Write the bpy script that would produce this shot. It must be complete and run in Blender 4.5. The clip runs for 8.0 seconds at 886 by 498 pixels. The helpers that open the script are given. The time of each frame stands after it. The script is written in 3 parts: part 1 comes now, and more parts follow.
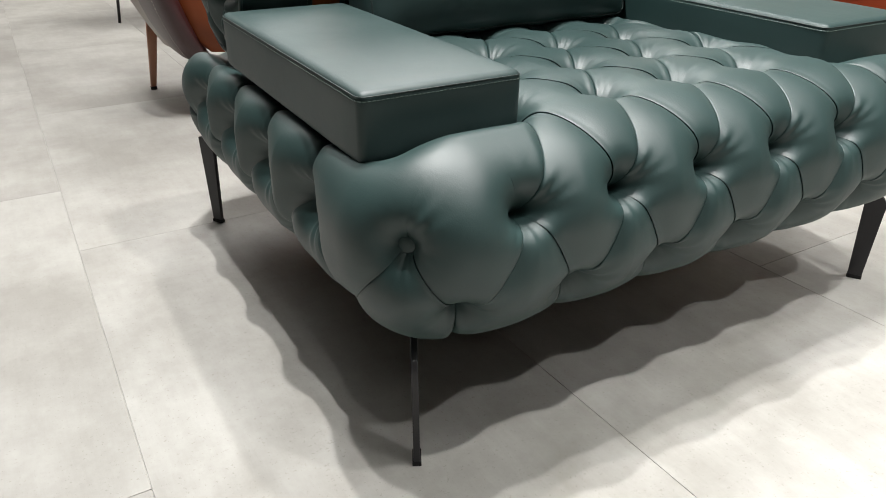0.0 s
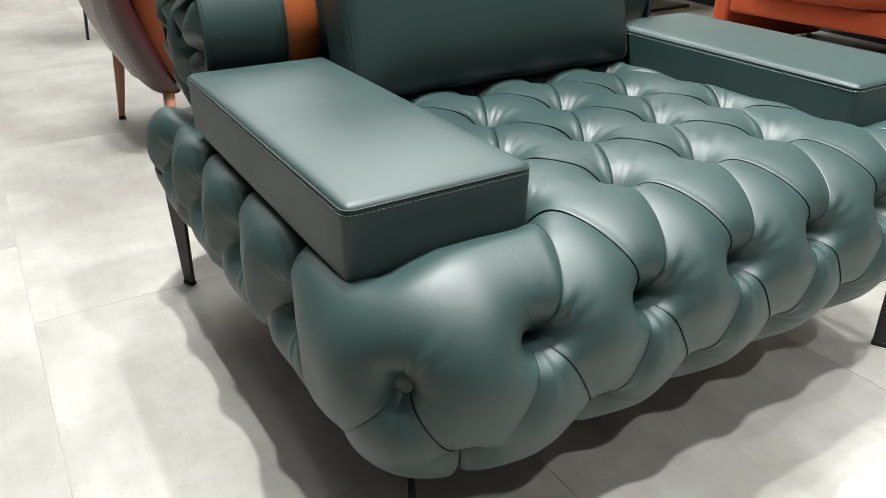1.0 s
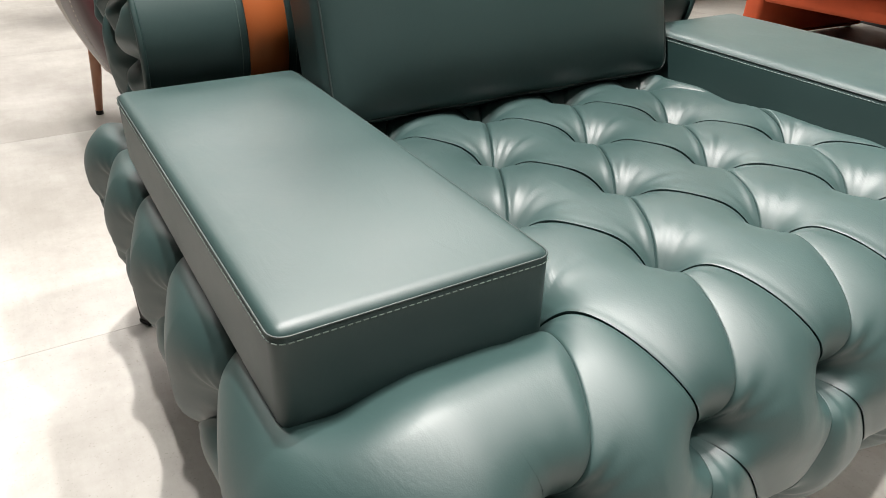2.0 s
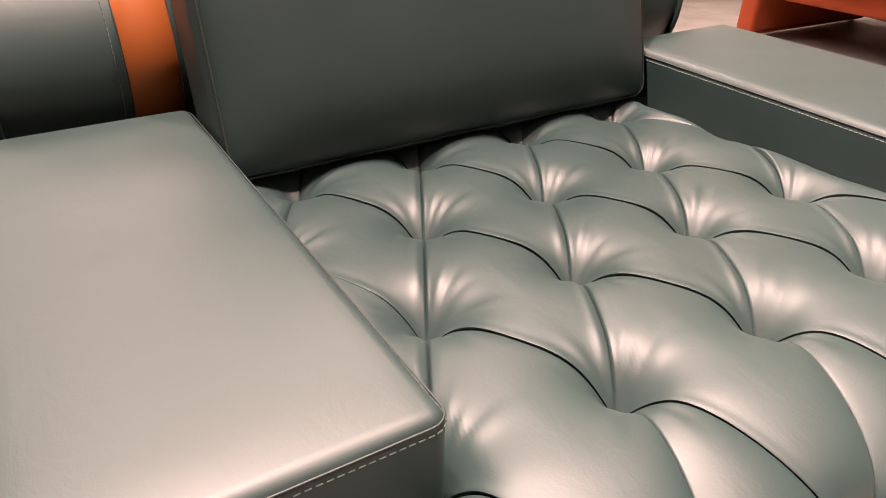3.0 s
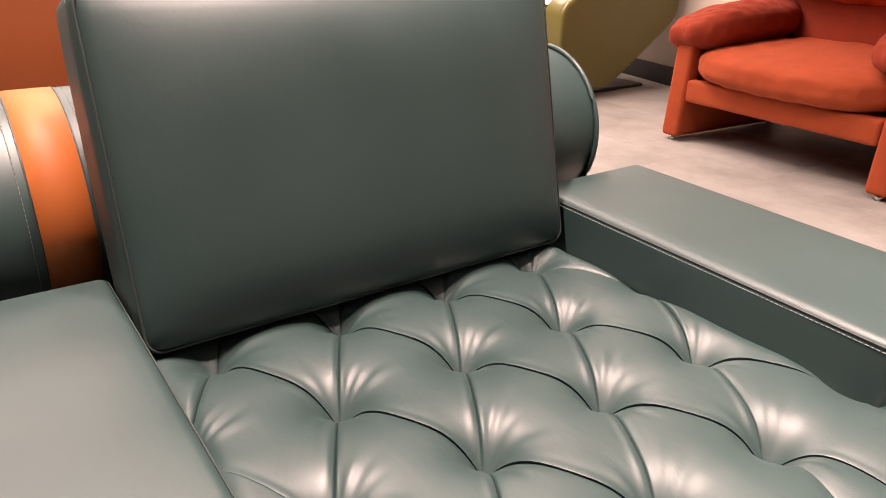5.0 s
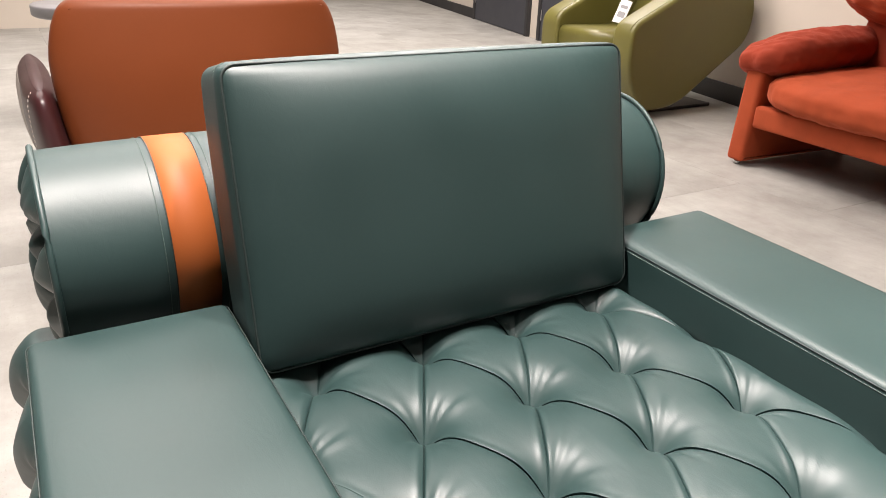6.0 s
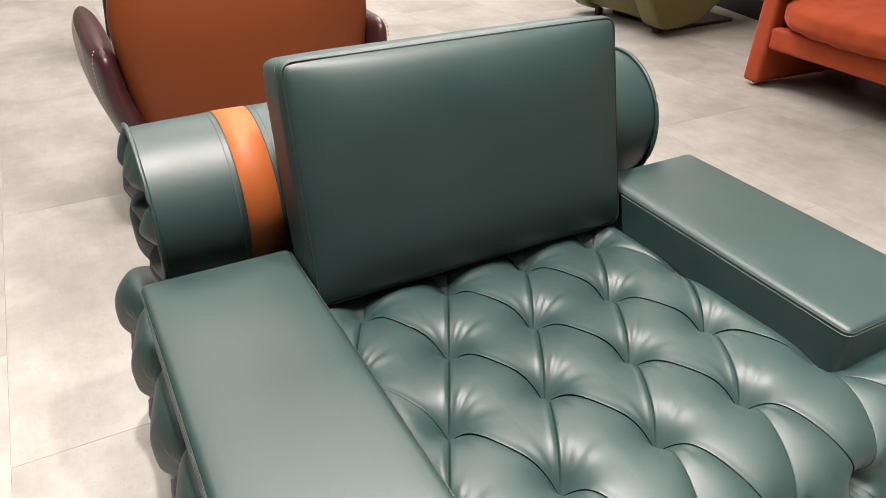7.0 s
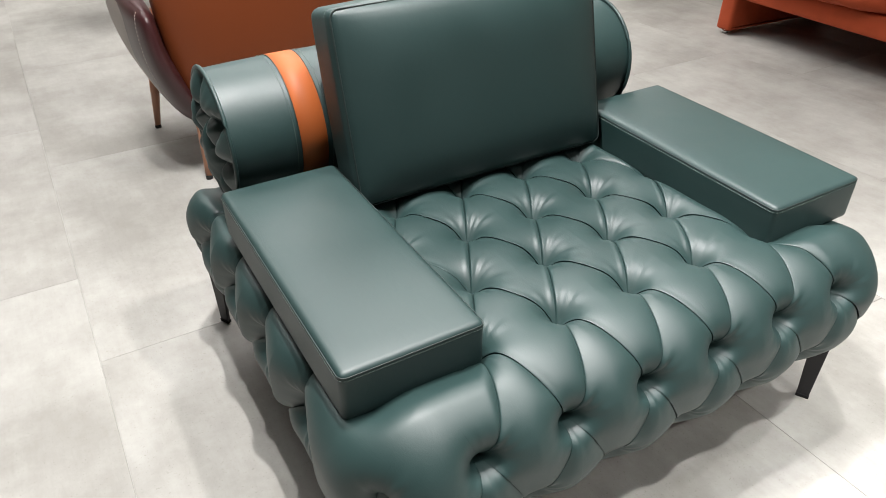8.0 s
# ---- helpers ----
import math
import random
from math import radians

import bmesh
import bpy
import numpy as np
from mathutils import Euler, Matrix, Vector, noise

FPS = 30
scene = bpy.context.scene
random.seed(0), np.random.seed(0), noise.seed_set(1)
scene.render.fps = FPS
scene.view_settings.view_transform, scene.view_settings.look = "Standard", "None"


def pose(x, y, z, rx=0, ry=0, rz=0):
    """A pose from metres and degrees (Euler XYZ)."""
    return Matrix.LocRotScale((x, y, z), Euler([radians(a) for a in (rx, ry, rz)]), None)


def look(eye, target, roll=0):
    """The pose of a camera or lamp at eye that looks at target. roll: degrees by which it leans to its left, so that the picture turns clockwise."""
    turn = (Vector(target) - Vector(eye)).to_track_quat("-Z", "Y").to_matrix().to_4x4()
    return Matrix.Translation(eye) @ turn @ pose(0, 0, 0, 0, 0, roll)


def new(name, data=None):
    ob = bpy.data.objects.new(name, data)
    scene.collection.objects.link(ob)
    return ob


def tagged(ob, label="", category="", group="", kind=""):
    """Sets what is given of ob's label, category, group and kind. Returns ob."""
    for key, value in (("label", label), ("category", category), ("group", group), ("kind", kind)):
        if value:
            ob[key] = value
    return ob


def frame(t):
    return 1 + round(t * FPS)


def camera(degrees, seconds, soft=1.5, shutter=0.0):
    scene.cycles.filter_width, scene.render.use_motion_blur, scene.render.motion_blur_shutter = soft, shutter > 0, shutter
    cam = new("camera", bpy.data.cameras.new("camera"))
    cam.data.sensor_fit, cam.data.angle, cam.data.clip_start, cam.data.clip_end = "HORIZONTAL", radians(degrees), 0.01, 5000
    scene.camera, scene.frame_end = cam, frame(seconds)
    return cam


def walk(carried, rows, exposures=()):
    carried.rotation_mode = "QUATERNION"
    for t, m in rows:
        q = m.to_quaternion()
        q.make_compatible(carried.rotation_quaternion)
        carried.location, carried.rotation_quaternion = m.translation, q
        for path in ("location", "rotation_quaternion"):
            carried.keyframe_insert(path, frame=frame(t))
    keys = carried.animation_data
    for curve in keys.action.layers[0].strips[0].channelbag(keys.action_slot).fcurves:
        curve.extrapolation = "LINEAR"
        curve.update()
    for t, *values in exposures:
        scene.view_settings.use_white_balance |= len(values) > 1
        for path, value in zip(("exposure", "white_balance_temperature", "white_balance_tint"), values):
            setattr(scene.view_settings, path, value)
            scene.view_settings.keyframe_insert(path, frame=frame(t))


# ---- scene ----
cam = camera(63.1, 8.0, soft=0.8)
PATH = [
    (0, (-0.848, -0.57, 0.707), (0.056, 0.968, -0.196), -0.2),
    (0.5, (-0.812, -0.512, 0.736), (0.107, 1.017, -0.167), -0.1),
    (1, (-0.775, -0.41, 0.773), (0.17, 1.1, -0.137), -0.2),
    (1.5, (-0.724, -0.316, 0.772), (0.219, 1.186, -0.153), 0.2),
    (1.7, (-0.69, -0.273, 0.768), (0.24, 1.23, -0.169), 0.4),
    (2.8, (-0.462, -0.089, 0.765), (0.409, 1.417, -0.222), -0.1),
    (3, (-0.45, -0.082, 0.768), (0.448, 1.413, -0.211), -0.2),
    (3.5, (-0.421, -0.082, 0.782), (0.549, 1.387, -0.168), -0.3),
    (4, (-0.396, -0.086, 0.802), (0.639, 1.368, -0.1), -0.1),
    (4.5, (-0.392, -0.082, 0.823), (0.683, 1.39, 0.001), 0.3),
    (4.7, (-0.394, -0.074, 0.844), (0.684, 1.403, 0.031), 0.6),
    (5.8, (-0.458, -0.1, 0.925), (0.521, 1.476, 0.177), 2.0),
    (6, (-0.474, -0.118, 0.958), (0.463, 1.458, 0.159), 2.0),
    (6.5, (-0.505, -0.175, 1.033), (0.358, 1.38, 0.117), 1.4),
    (7, (-0.551, -0.266, 1.105), (0.27, 1.247, 0.086), 0.1),
    (7.5, (-0.642, -0.374, 1.146), (0.175, 1.1, 0.07), -0.8),
    (8, (-0.745, -0.508, 1.159), (0.077, 0.948, 0.061), -1.1),
]
EXPOSURES = [(0, 0.17, 6500, 10), (0.8, 0.42, 6450, 9), (1.7, 0.72, 6400, 7), (2.8, 0.80, 8700, 42), (4.0, 0.86, 9000, 47), (4.7, 0.88, 8900, 46), (5.8, 0.78, 6950, 17), (6.7, 0.54, 7650, 24), (7.3, 0.40, 6550, 11), (8, 0.30, 6500, 11)]
walk(cam, [(t, look(eye, target, roll)) for t, eye, target, roll in PATH], EXPOSURES)

# ---- light: downlights inferred from shadows, with added fill and sheen lights ----
CEIL = 2.9
world = bpy.data.worlds.new("world")
scene.world = world
world.use_nodes = True
world.node_tree.nodes["Background"].inputs[0].default_value = (0.9, 0.95, 1.0, 1)
world.node_tree.nodes["Background"].inputs[1].default_value = 0.004
# (-0.34, 0.70), (-2.6, 0.6) and (0.1, -2.9) are fill added to brighten chair and floor
LAMPS = [  # x, y, watts, and the beam in degrees where it is narrow
    (-0.62, 0.48, 158), (-0.34, 0.70, 255, 76), (0.35, 0.25, 165), (-1.25, -1.8, 28, 80), (-1.0, -0.7, 36, 62), (0.25, -0.70, 198, 60), (1.35, -0.40, 155, 62), (0.45, -1.60, 165, 88),
    (-2.3, 2.3, 110, 72), (0.1, -2.9, 90), (-2.6, 0.6, 40, 70), (-2.4, 4.6, 65), (-0.9, 6.2, 95), (1.0, 6.6, 130), (2.8, 6.6, 130), (0.6, 9.2, 180), (3.4, 9.4, 200),
]
SHEEN_LIGHTS = [  # unseen area lights added for leather sheen and soft fill: x, y, watts, size
    (1.35, 3.1, 74, 1.3), (3.0, 4.9, 62, 1.2), (0.3, 4.3, 43, 1.3), (-0.7, 2.6, 14, 0.9), (-1.6, 4.4, 30, 0.9),
]


def lamp(x, y, watts, cone=105, blend=0.75, target=None):
    data = bpy.data.lights.new("downlight_or_fill_beam", "SPOT")
    data.energy, data.spot_size, data.spot_blend, data.shadow_soft_size = watts, radians(cone), blend, 0.035
    data.color = (1.0, 0.982, 0.965)
    ob = new("downlight_or_fill_beam", data)
    eye = (x, y, CEIL - 0.03)
    ob.matrix_world = look(eye, target or (x, y + 0.001, 0))
    return ob


for row in LAMPS:
    lamp(*row)
for x, y, watts, size in SHEEN_LIGHTS:
    data = bpy.data.lights.new("added_sheen_light", "AREA")
    data.shape, data.size, data.energy, data.color = "SQUARE", size, watts, (1.0, 0.98, 0.96)
    new("added_sheen_light", data).location = (x, y, CEIL - 0.02)

# ---- materials ----


def nodes_of(name):
    m = bpy.data.materials.new(name)
    m.use_nodes = True
    nt = m.node_tree
    return m, nt, nt.nodes["Principled BSDF"]


def add(nt, kind, **values):
    n = nt.nodes.new(kind)
    for k, v in values.items():
        n.inputs[k].default_value = v
    return n


def mixed(nt, fac, a, b):
    n = nt.nodes.new("ShaderNodeMix")
    n.data_type = "RGBA"
    if fac is not None:
        nt.links.new(fac, n.inputs[0])
    n.inputs[6].default_value, n.inputs[7].default_value = (*a, 1), (*b, 1)
    return n


def surface(name, col, dark=0.85, rough=0.45, spec=0.5, metal=0.0, grain=350.0, bump=0.15, blotch=6.0, sheen=0.0, rough_var=0.08, crinkle=0.0):
    """A procedural surface: blotches and grain in the colour, gloss and relief."""
    m, nt, b = nodes_of(name)
    tc = nt.nodes.new("ShaderNodeTexCoord")
    big = add(nt, "ShaderNodeTexNoise", Scale=blotch, Detail=4.0)
    fine = add(nt, "ShaderNodeTexNoise", Scale=grain, Detail=3.0)
    for n in (big, fine):
        nt.links.new(tc.outputs["Object"], n.inputs["Vector"])
    mx = mixed(nt, big.outputs[0], [c * dark for c in col], [min(1, c * (2 - dark)) for c in col])
    nt.links.new(mx.outputs[2], b.inputs["Base Color"])
    ramp = add(nt, "ShaderNodeMapRange")
    ramp.inputs[3].default_value, ramp.inputs[4].default_value = rough - rough_var, rough + rough_var
    nt.links.new(big.outputs[0], ramp.inputs[0])
    nt.links.new(ramp.outputs[0], b.inputs["Roughness"])
    b.inputs["Metallic"].default_value = metal
    b.inputs["Specular IOR Level"].default_value = spec
    if sheen:
        b.inputs["Sheen Weight"].default_value = sheen
        b.inputs["Sheen Roughness"].default_value = 0.4
        b.inputs["Sheen Tint"].default_value = (*[min(1, c * 1.6 + 0.1) for c in col], 1)
    bp = add(nt, "ShaderNodeBump", Strength=bump, Distance=0.001)
    nt.links.new(fine.outputs[0], bp.inputs["Height"])
    if crinkle:
        # soft creases of worn leather, drawn out one way
        tilt = nt.nodes.new("ShaderNodeMapping")
        tilt.inputs["Scale"].default_value, tilt.inputs["Rotation"].default_value = (1.0, 0.45, 1.0), (0.2, 0.1, 0.6)
        nt.links.new(tc.outputs["Object"], tilt.inputs["Vector"])
        soft = add(nt, "ShaderNodeTexNoise", Scale=42.0, Detail=5.0, Roughness=0.6, Distortion=0.6)
        nt.links.new(tilt.outputs[0], soft.inputs["Vector"])
        bp2 = add(nt, "ShaderNodeBump", Strength=crinkle, Distance=0.004)
        nt.links.new(soft.outputs[0], bp2.inputs["Height"])
        nt.links.new(bp2.outputs[0], bp.inputs["Normal"])
    nt.links.new(bp.outputs[0], b.inputs["Normal"])
    return m


GREEN = surface("green_leather", (0.0135, 0.0362, 0.0345), 0.86, 0.51, 0.64, grain=900, bump=0.07, blotch=9, crinkle=0.10)
SEAM = surface("seam_green", (0.022, 0.034, 0.032), rough=0.5, grain=600)
THREAD = surface("thread_green", (0.15, 0.20, 0.18), rough=0.7, spec=0.3, grain=900)
ORANGE = surface("orange_leather", (0.36, 0.088, 0.019), 0.94, 0.58, 0.35, grain=900, bump=0.05)
BLACK = surface("black_metal", (0.022, 0.021, 0.023), rough=0.5, spec=0.4, grain=500, bump=0.1)
RUBBER = surface("black_rubber", (0.012, 0.012, 0.012), rough=0.7, spec=0.3)
TAN = surface("tan_leather", (0.150, 0.034, 0.0080), 0.9, 0.52, 0.28, grain=700, bump=0.05, crinkle=0.06)
WINE = surface("wine_leather", (0.038, 0.010, 0.011), 0.8, 0.38, grain=700, bump=0.05)
TAUPE = surface("taupe_leather", (0.30, 0.26, 0.23), 0.93, 0.45, grain=700, bump=0.05)
WOOD = surface("copper_wood", (0.36, 0.17, 0.10), 0.8, 0.4, grain=120, blotch=25)
VELVET = surface("orange_velvet", (0.36, 0.062, 0.022), 0.8, 0.85, 0.2, grain=500, bump=0.3, blotch=14, sheen=0.5, rough_var=0.03)
RUST = surface("rust_velvet", (0.26, 0.034, 0.014), 0.8, 0.85, 0.2, grain=500, bump=0.3, blotch=14, sheen=0.5, rough_var=0.03)
OLIVE = surface("olive_leather", (0.128, 0.116, 0.027), 0.9, 0.42, grain=500, bump=0.08)
PAPER = surface("paper", (0.75, 0.75, 0.73), 0.97, 0.8, 0.2, bump=0.02)
GREY = surface("grey_stone", (0.24, 0.235, 0.24), 0.9, 0.4, grain=80)
CHROME = surface("chrome", (0.6, 0.6, 0.6), rough=0.2, metal=1.0, rough_var=0.03)
DOOR = surface("dark_door", (0.040, 0.042, 0.052), 0.9, 0.5, grain=60)
SKIRT = surface("dark_skirting", (0.022, 0.021, 0.022), 0.9, 0.55)
PLASTER = surface("beige_plaster", (0.56, 0.50, 0.43), 0.95, 0.8, 0.2, grain=60, bump=0.2, blotch=2.5)
# dark tone for walls out of view, chosen to reduce bounced fill
BOUNCE_CUT = surface("bounce_cut_grey", (0.17, 0.165, 0.16), 0.93, 0.8, 0.2, grain=60, bump=0.2, blotch=2.5)
WHITE = surface("grey_ceiling_paint", (0.20, 0.20, 0.20), 0.97, 0.85, 0.2, grain=80, blotch=1.0)
GROUT = surface("grout", (0.56, 0.55, 0.52), 0.9, 0.85, 0.2)


def tile_material():
    """Cement-look tile: clouds at two sizes, scratches, a slight shift from tile to tile."""
    m, nt, b = nodes_of("cement_tile")
    geo = nt.nodes.new("ShaderNodeNewGeometry")
    info = nt.nodes.new("ShaderNodeObjectInfo")
    shift = nt.nodes.new("ShaderNodeVectorMath")
    shift.operation = "MULTIPLY_ADD"
    shift.inputs[1].default_value = (7.0, 3.0, 5.0)
    nt.links.new(info.outputs["Random"], shift.inputs[0])
    nt.links.new(geo.outputs["Position"], shift.inputs[2])
    big = add(nt, "ShaderNodeTexNoise", Scale=2.6, Detail=7.0, Roughness=0.62)
    mid = add(nt, "ShaderNodeTexNoise", Scale=11.0, Detail=8.0, Roughness=0.7)
    fine = add(nt, "ShaderNodeTexNoise", Scale=160.0, Detail=4.0)
    for n in (big, mid, fine):
        nt.links.new(shift.outputs[0], n.inputs["Vector"])
    r1 = nt.nodes.new("ShaderNodeValToRGB")
    r1.color_ramp.elements[0].position, r1.color_ramp.elements[1].position = 0.36, 0.64
    r1.color_ramp.elements[0].color, r1.color_ramp.elements[1].color = (0.290, 0.282, 0.260, 1), (0.406, 0.401, 0.376, 1)
    nt.links.new(big.outputs[0], r1.inputs[0])
    r2 = nt.nodes.new("ShaderNodeValToRGB")
    r2.color_ramp.elements[0].position, r2.color_ramp.elements[1].position = 0.30, 0.66
    r2.color_ramp.elements[0].color, r2.color_ramp.elements[1].color = (0.85, 0.845, 0.83, 1), (1.0, 1.0, 1.0, 1)
    nt.links.new(mid.outputs[0], r2.inputs[0])
    mul = nt.nodes.new("ShaderNodeMix")
    mul.data_type, mul.blend_type = "RGBA", "MULTIPLY"
    mul.inputs[0].default_value = 1.0
    nt.links.new(r1.outputs[0], mul.inputs[6])
    nt.links.new(r2.outputs[0], mul.inputs[7])
    # fine grit and drawn-out trowel marks
    stretch = nt.nodes.new("ShaderNodeMapping")
    stretch.inputs["Scale"].default_value, stretch.inputs["Rotation"].default_value = (1.0, 0.16, 1.0), (0, 0, 0.5)
    nt.links.new(shift.outputs[0], stretch.inputs["Vector"])
    marks = add(nt, "ShaderNodeTexNoise", Scale=42.0, Detail=6.0, Roughness=0.75)
    nt.links.new(stretch.outputs[0], marks.inputs["Vector"])
    r3 = nt.nodes.new("ShaderNodeValToRGB")
    r3.color_ramp.elements[0].position, r3.color_ramp.elements[1].position = 0.30, 0.60
    r3.color_ramp.elements[0].color, r3.color_ramp.elements[1].color = (0.925, 0.92, 0.91, 1), (1.0, 1.0, 1.0, 1)
    nt.links.new(marks.outputs[0], r3.inputs[0])
    speck = add(nt, "ShaderNodeTexNoise", Scale=230.0, Detail=2.0)
    nt.links.new(shift.outputs[0], speck.inputs["Vector"])
    r4 = nt.nodes.new("ShaderNodeValToRGB")
    r4.color_ramp.elements[0].position, r4.color_ramp.elements[1].position = 0.26, 0.36
    r4.color_ramp.elements[0].color, r4.color_ramp.elements[1].color = (0.82, 0.81, 0.79, 1), (1.0, 1.0, 1.0, 1)
    nt.links.new(speck.outputs[0], r4.inputs[0])
    last = mul
    for ramp in (r3, r4):
        m2 = nt.nodes.new("ShaderNodeMix")
        m2.data_type, m2.blend_type = "RGBA", "MULTIPLY"
        m2.inputs[0].default_value = 1.0
        nt.links.new(last.outputs[2], m2.inputs[6])
        nt.links.new(ramp.outputs[0], m2.inputs[7])
        last = m2
    nt.links.new(last.outputs[2], b.inputs["Base Color"])
    ro = add(nt, "ShaderNodeMapRange")
    ro.inputs[3].default_value, ro.inputs[4].default_value = 0.42, 0.62
    nt.links.new(mid.outputs[0], ro.inputs[0])
    nt.links.new(ro.outputs[0], b.inputs["Roughness"])
    b.inputs["Specular IOR Level"].default_value = 0.35
    bp = add(nt, "ShaderNodeBump", Strength=0.12, Distance=0.001)
    nt.links.new(fine.outputs[0], bp.inputs["Height"])
    nt.links.new(bp.outputs[0], b.inputs["Normal"])
    return m


TILE = tile_material()

# ---- mesh helpers ----


def mesh_ob(name, verts, faces, mat, parent=None, label="", smooth=True):
    me = bpy.data.meshes.new(name)
    me.from_pydata([tuple(map(float, v)) for v in verts], [], [tuple(map(int, f)) for f in faces])
    me.update()
    if smooth:
        me.polygons.foreach_set("use_smooth", [True] * len(me.polygons))
    me.materials.append(mat)
    ob = new(name, me)
    if parent is not None:
        ob.parent = parent
    if label:
        tagged(ob, label)
    return ob


def part(name, bm, mat, parent=None, label="", smooth=True):
    me = bpy.data.meshes.new(name)
    bmesh.ops.recalc_face_normals(bm, faces=bm.faces)
    bm.to_mesh(me)
    bm.free()
    if smooth:
        me.polygons.foreach_set("use_smooth", [True] * len(me.polygons))
    me.materials.append(mat)
    ob = new(name, me)
    if parent is not None:
        ob.parent = parent
    if label:
        tagged(ob, label)
    return ob


def thing(name, x, y, z, turn, label, category, group="", kind=""):
    ob = new(name)
    ob.matrix_world = pose(x, y, z, 0, 0, turn)
    return tagged(ob, label, category, group, kind)


def block(half, r, n=10, crown=(0, 0, 0), centre=(0, 0, 0), power=2.0):
    """A box with rounded edges of radius r, its faces crowned, as a bmesh."""
    hx, hy, hz = half
    bm = bmesh.new()
    for axis in range(3):
        a, b = [i for i in range(3) if i != axis]
        for side in (-1, 1):
            def steps(h):
                inner = np.linspace(-(h - r), h - r, n + 1)
                lo = -h + r * np.tan(np.linspace(0, np.pi / 4, 4))[:-1]
                return np.concatenate([lo, inner, -lo[::-1]])
            sa, sb = steps(half[a]), steps(half[b])
            grid = []
            for u in sa:
                line = []
                for v in sb:
                    p = np.zeros(3)
                    p[axis], p[a], p[b] = side * half[axis], u, v
                    core = np.clip(p, [-(h - r) for h in half], [h - r for h in half])
                    d = p - core
                    q = core + d / max(np.linalg.norm(d), 1e-9) * r if r > 0 else p
                    for k in range(3):
                        if crown[k]:
                            o = [i for i in range(3) if i != k]
                            w = max(0, 1 - abs(q[o[0]] / half[o[0]]) ** power) * max(0, 1 - abs(q[o[1]] / half[o[1]]) ** power)
                            q[k] += crown[k] * w * q[k] / half[k]
                    line.append(bm.verts.new(q + np.array(centre)))
                grid.append(line)
            for i in range(len(sa) - 1):
                for j in range(len(sb) - 1):
                    bm.faces.new((grid[i][j], grid[i + 1][j], grid[i + 1][j + 1], grid[i][j + 1]))
    bmesh.ops.remove_doubles(bm, verts=bm.verts, dist=1e-5)
    return bm


def pillow(half, n=18, power=3.0, pinch=0.0, wrinkle=0.0, seed=0):
    """A stuffed cushion: a rounded block drawn out to its corners, with soft wrinkles."""
    bm = bmesh.new()
    bmesh.ops.create_cube(bm, size=2)
    bmesh.ops.subdivide_edges(bm, edges=bm.edges, cuts=n, use_grid_fill=True)
    for v in bm.verts:
        p = np.array(v.co)
        k = (np.abs(p) ** power).sum() ** (1 / power)
        q = p / k
        if pinch:
            edge = max(abs(q[0]), abs(q[1]))
            q[2] *= 1 - pinch * edge ** 4
        q = q * np.array(half)
        if wrinkle:
            w = noise.noise(Vector((q[0] * 14 + seed, q[1] * 14, q[2] * 9))) + 0.6 * noise.noise(Vector((q[0] * 46 + seed, q[1] * 20, q[2] * 26))) + 0.25 * abs(noise.noise(Vector((q[0] * 25, q[1] * 70 + seed, q[2] * 30))))
            q = q + wrinkle * w * p / np.linalg.norm(p)
        v.co = q
    return bm


def moved(bm, m):
    bmesh.ops.transform(bm, matrix=m, verts=bm.verts)
    return bm


def tube(points, radius, closed=False, sides=6):
    """A round cord along points."""
    pts = [Vector(p) for p in points]
    n = len(pts)
    bm = bmesh.new()
    rings = []
    for i, p in enumerate(pts):
        a = pts[(i - 1) % n] if closed or i > 0 else p
        b = pts[(i + 1) % n] if closed or i < n - 1 else p
        d = (b - a).normalized()
        up = Vector((0, 0, 1)) if abs(d.z) < 0.9 else Vector((1, 0, 0))
        e1 = d.cross(up).normalized()
        e2 = d.cross(e1)
        rings.append([bm.verts.new(p + radius * (math.cos(t) * e1 + math.sin(t) * e2)) for t in [2 * math.pi * k / sides for k in range(sides)]])
    for i in range(n if closed else n - 1):
        r0, r1 = rings[i], rings[(i + 1) % n]
        for k in range(sides):
            bm.faces.new((r0[k], r0[(k + 1) % sides], r1[(k + 1) % sides], r1[k]))
    if not closed:
        bm.faces.new(rings[0])
        bm.faces.new(rings[-1])
    return bm


def stitches(points, pitch=0.006, length=0.0040, radius=0.00048, closed=False):
    """A row of short thread stitches along points, as one bmesh."""
    pts = [np.array(p, float) for p in points]
    if closed:
        pts.append(pts[0])
    bm = bmesh.new()
    run = [0.0]
    for a, b in zip(pts, pts[1:]):
        run.append(run[-1] + np.linalg.norm(b - a))
    arr = np.array(pts)
    s = 0.0
    while s + length < run[-1]:
        a, b = [np.array([np.interp(t, run, arr[:, k]) for k in range(3)]) for t in (s, s + length)]
        d = (b - a) / (np.linalg.norm(b - a) + 1e-9)
        up = np.array([0, 0, 1.0]) if abs(d[2]) < 0.9 else np.array([1.0, 0, 0])
        e1 = np.cross(d, up)
        e1 /= np.linalg.norm(e1)
        e2 = np.cross(d, e1)
        ra = [bm.verts.new(a + radius * (c * e1 + q * e2)) for c, q in ((1, 0), (0, 1), (-1, 0), (0, -1))]
        rb = [bm.verts.new(b + radius * (c * e1 + q * e2)) for c, q in ((1, 0), (0, 1), (-1, 0), (0, -1))]
        for k in range(4):
            bm.faces.new((ra[k], ra[(k + 1) % 4], rb[(k + 1) % 4], rb[k]))
        s += pitch
    return bm


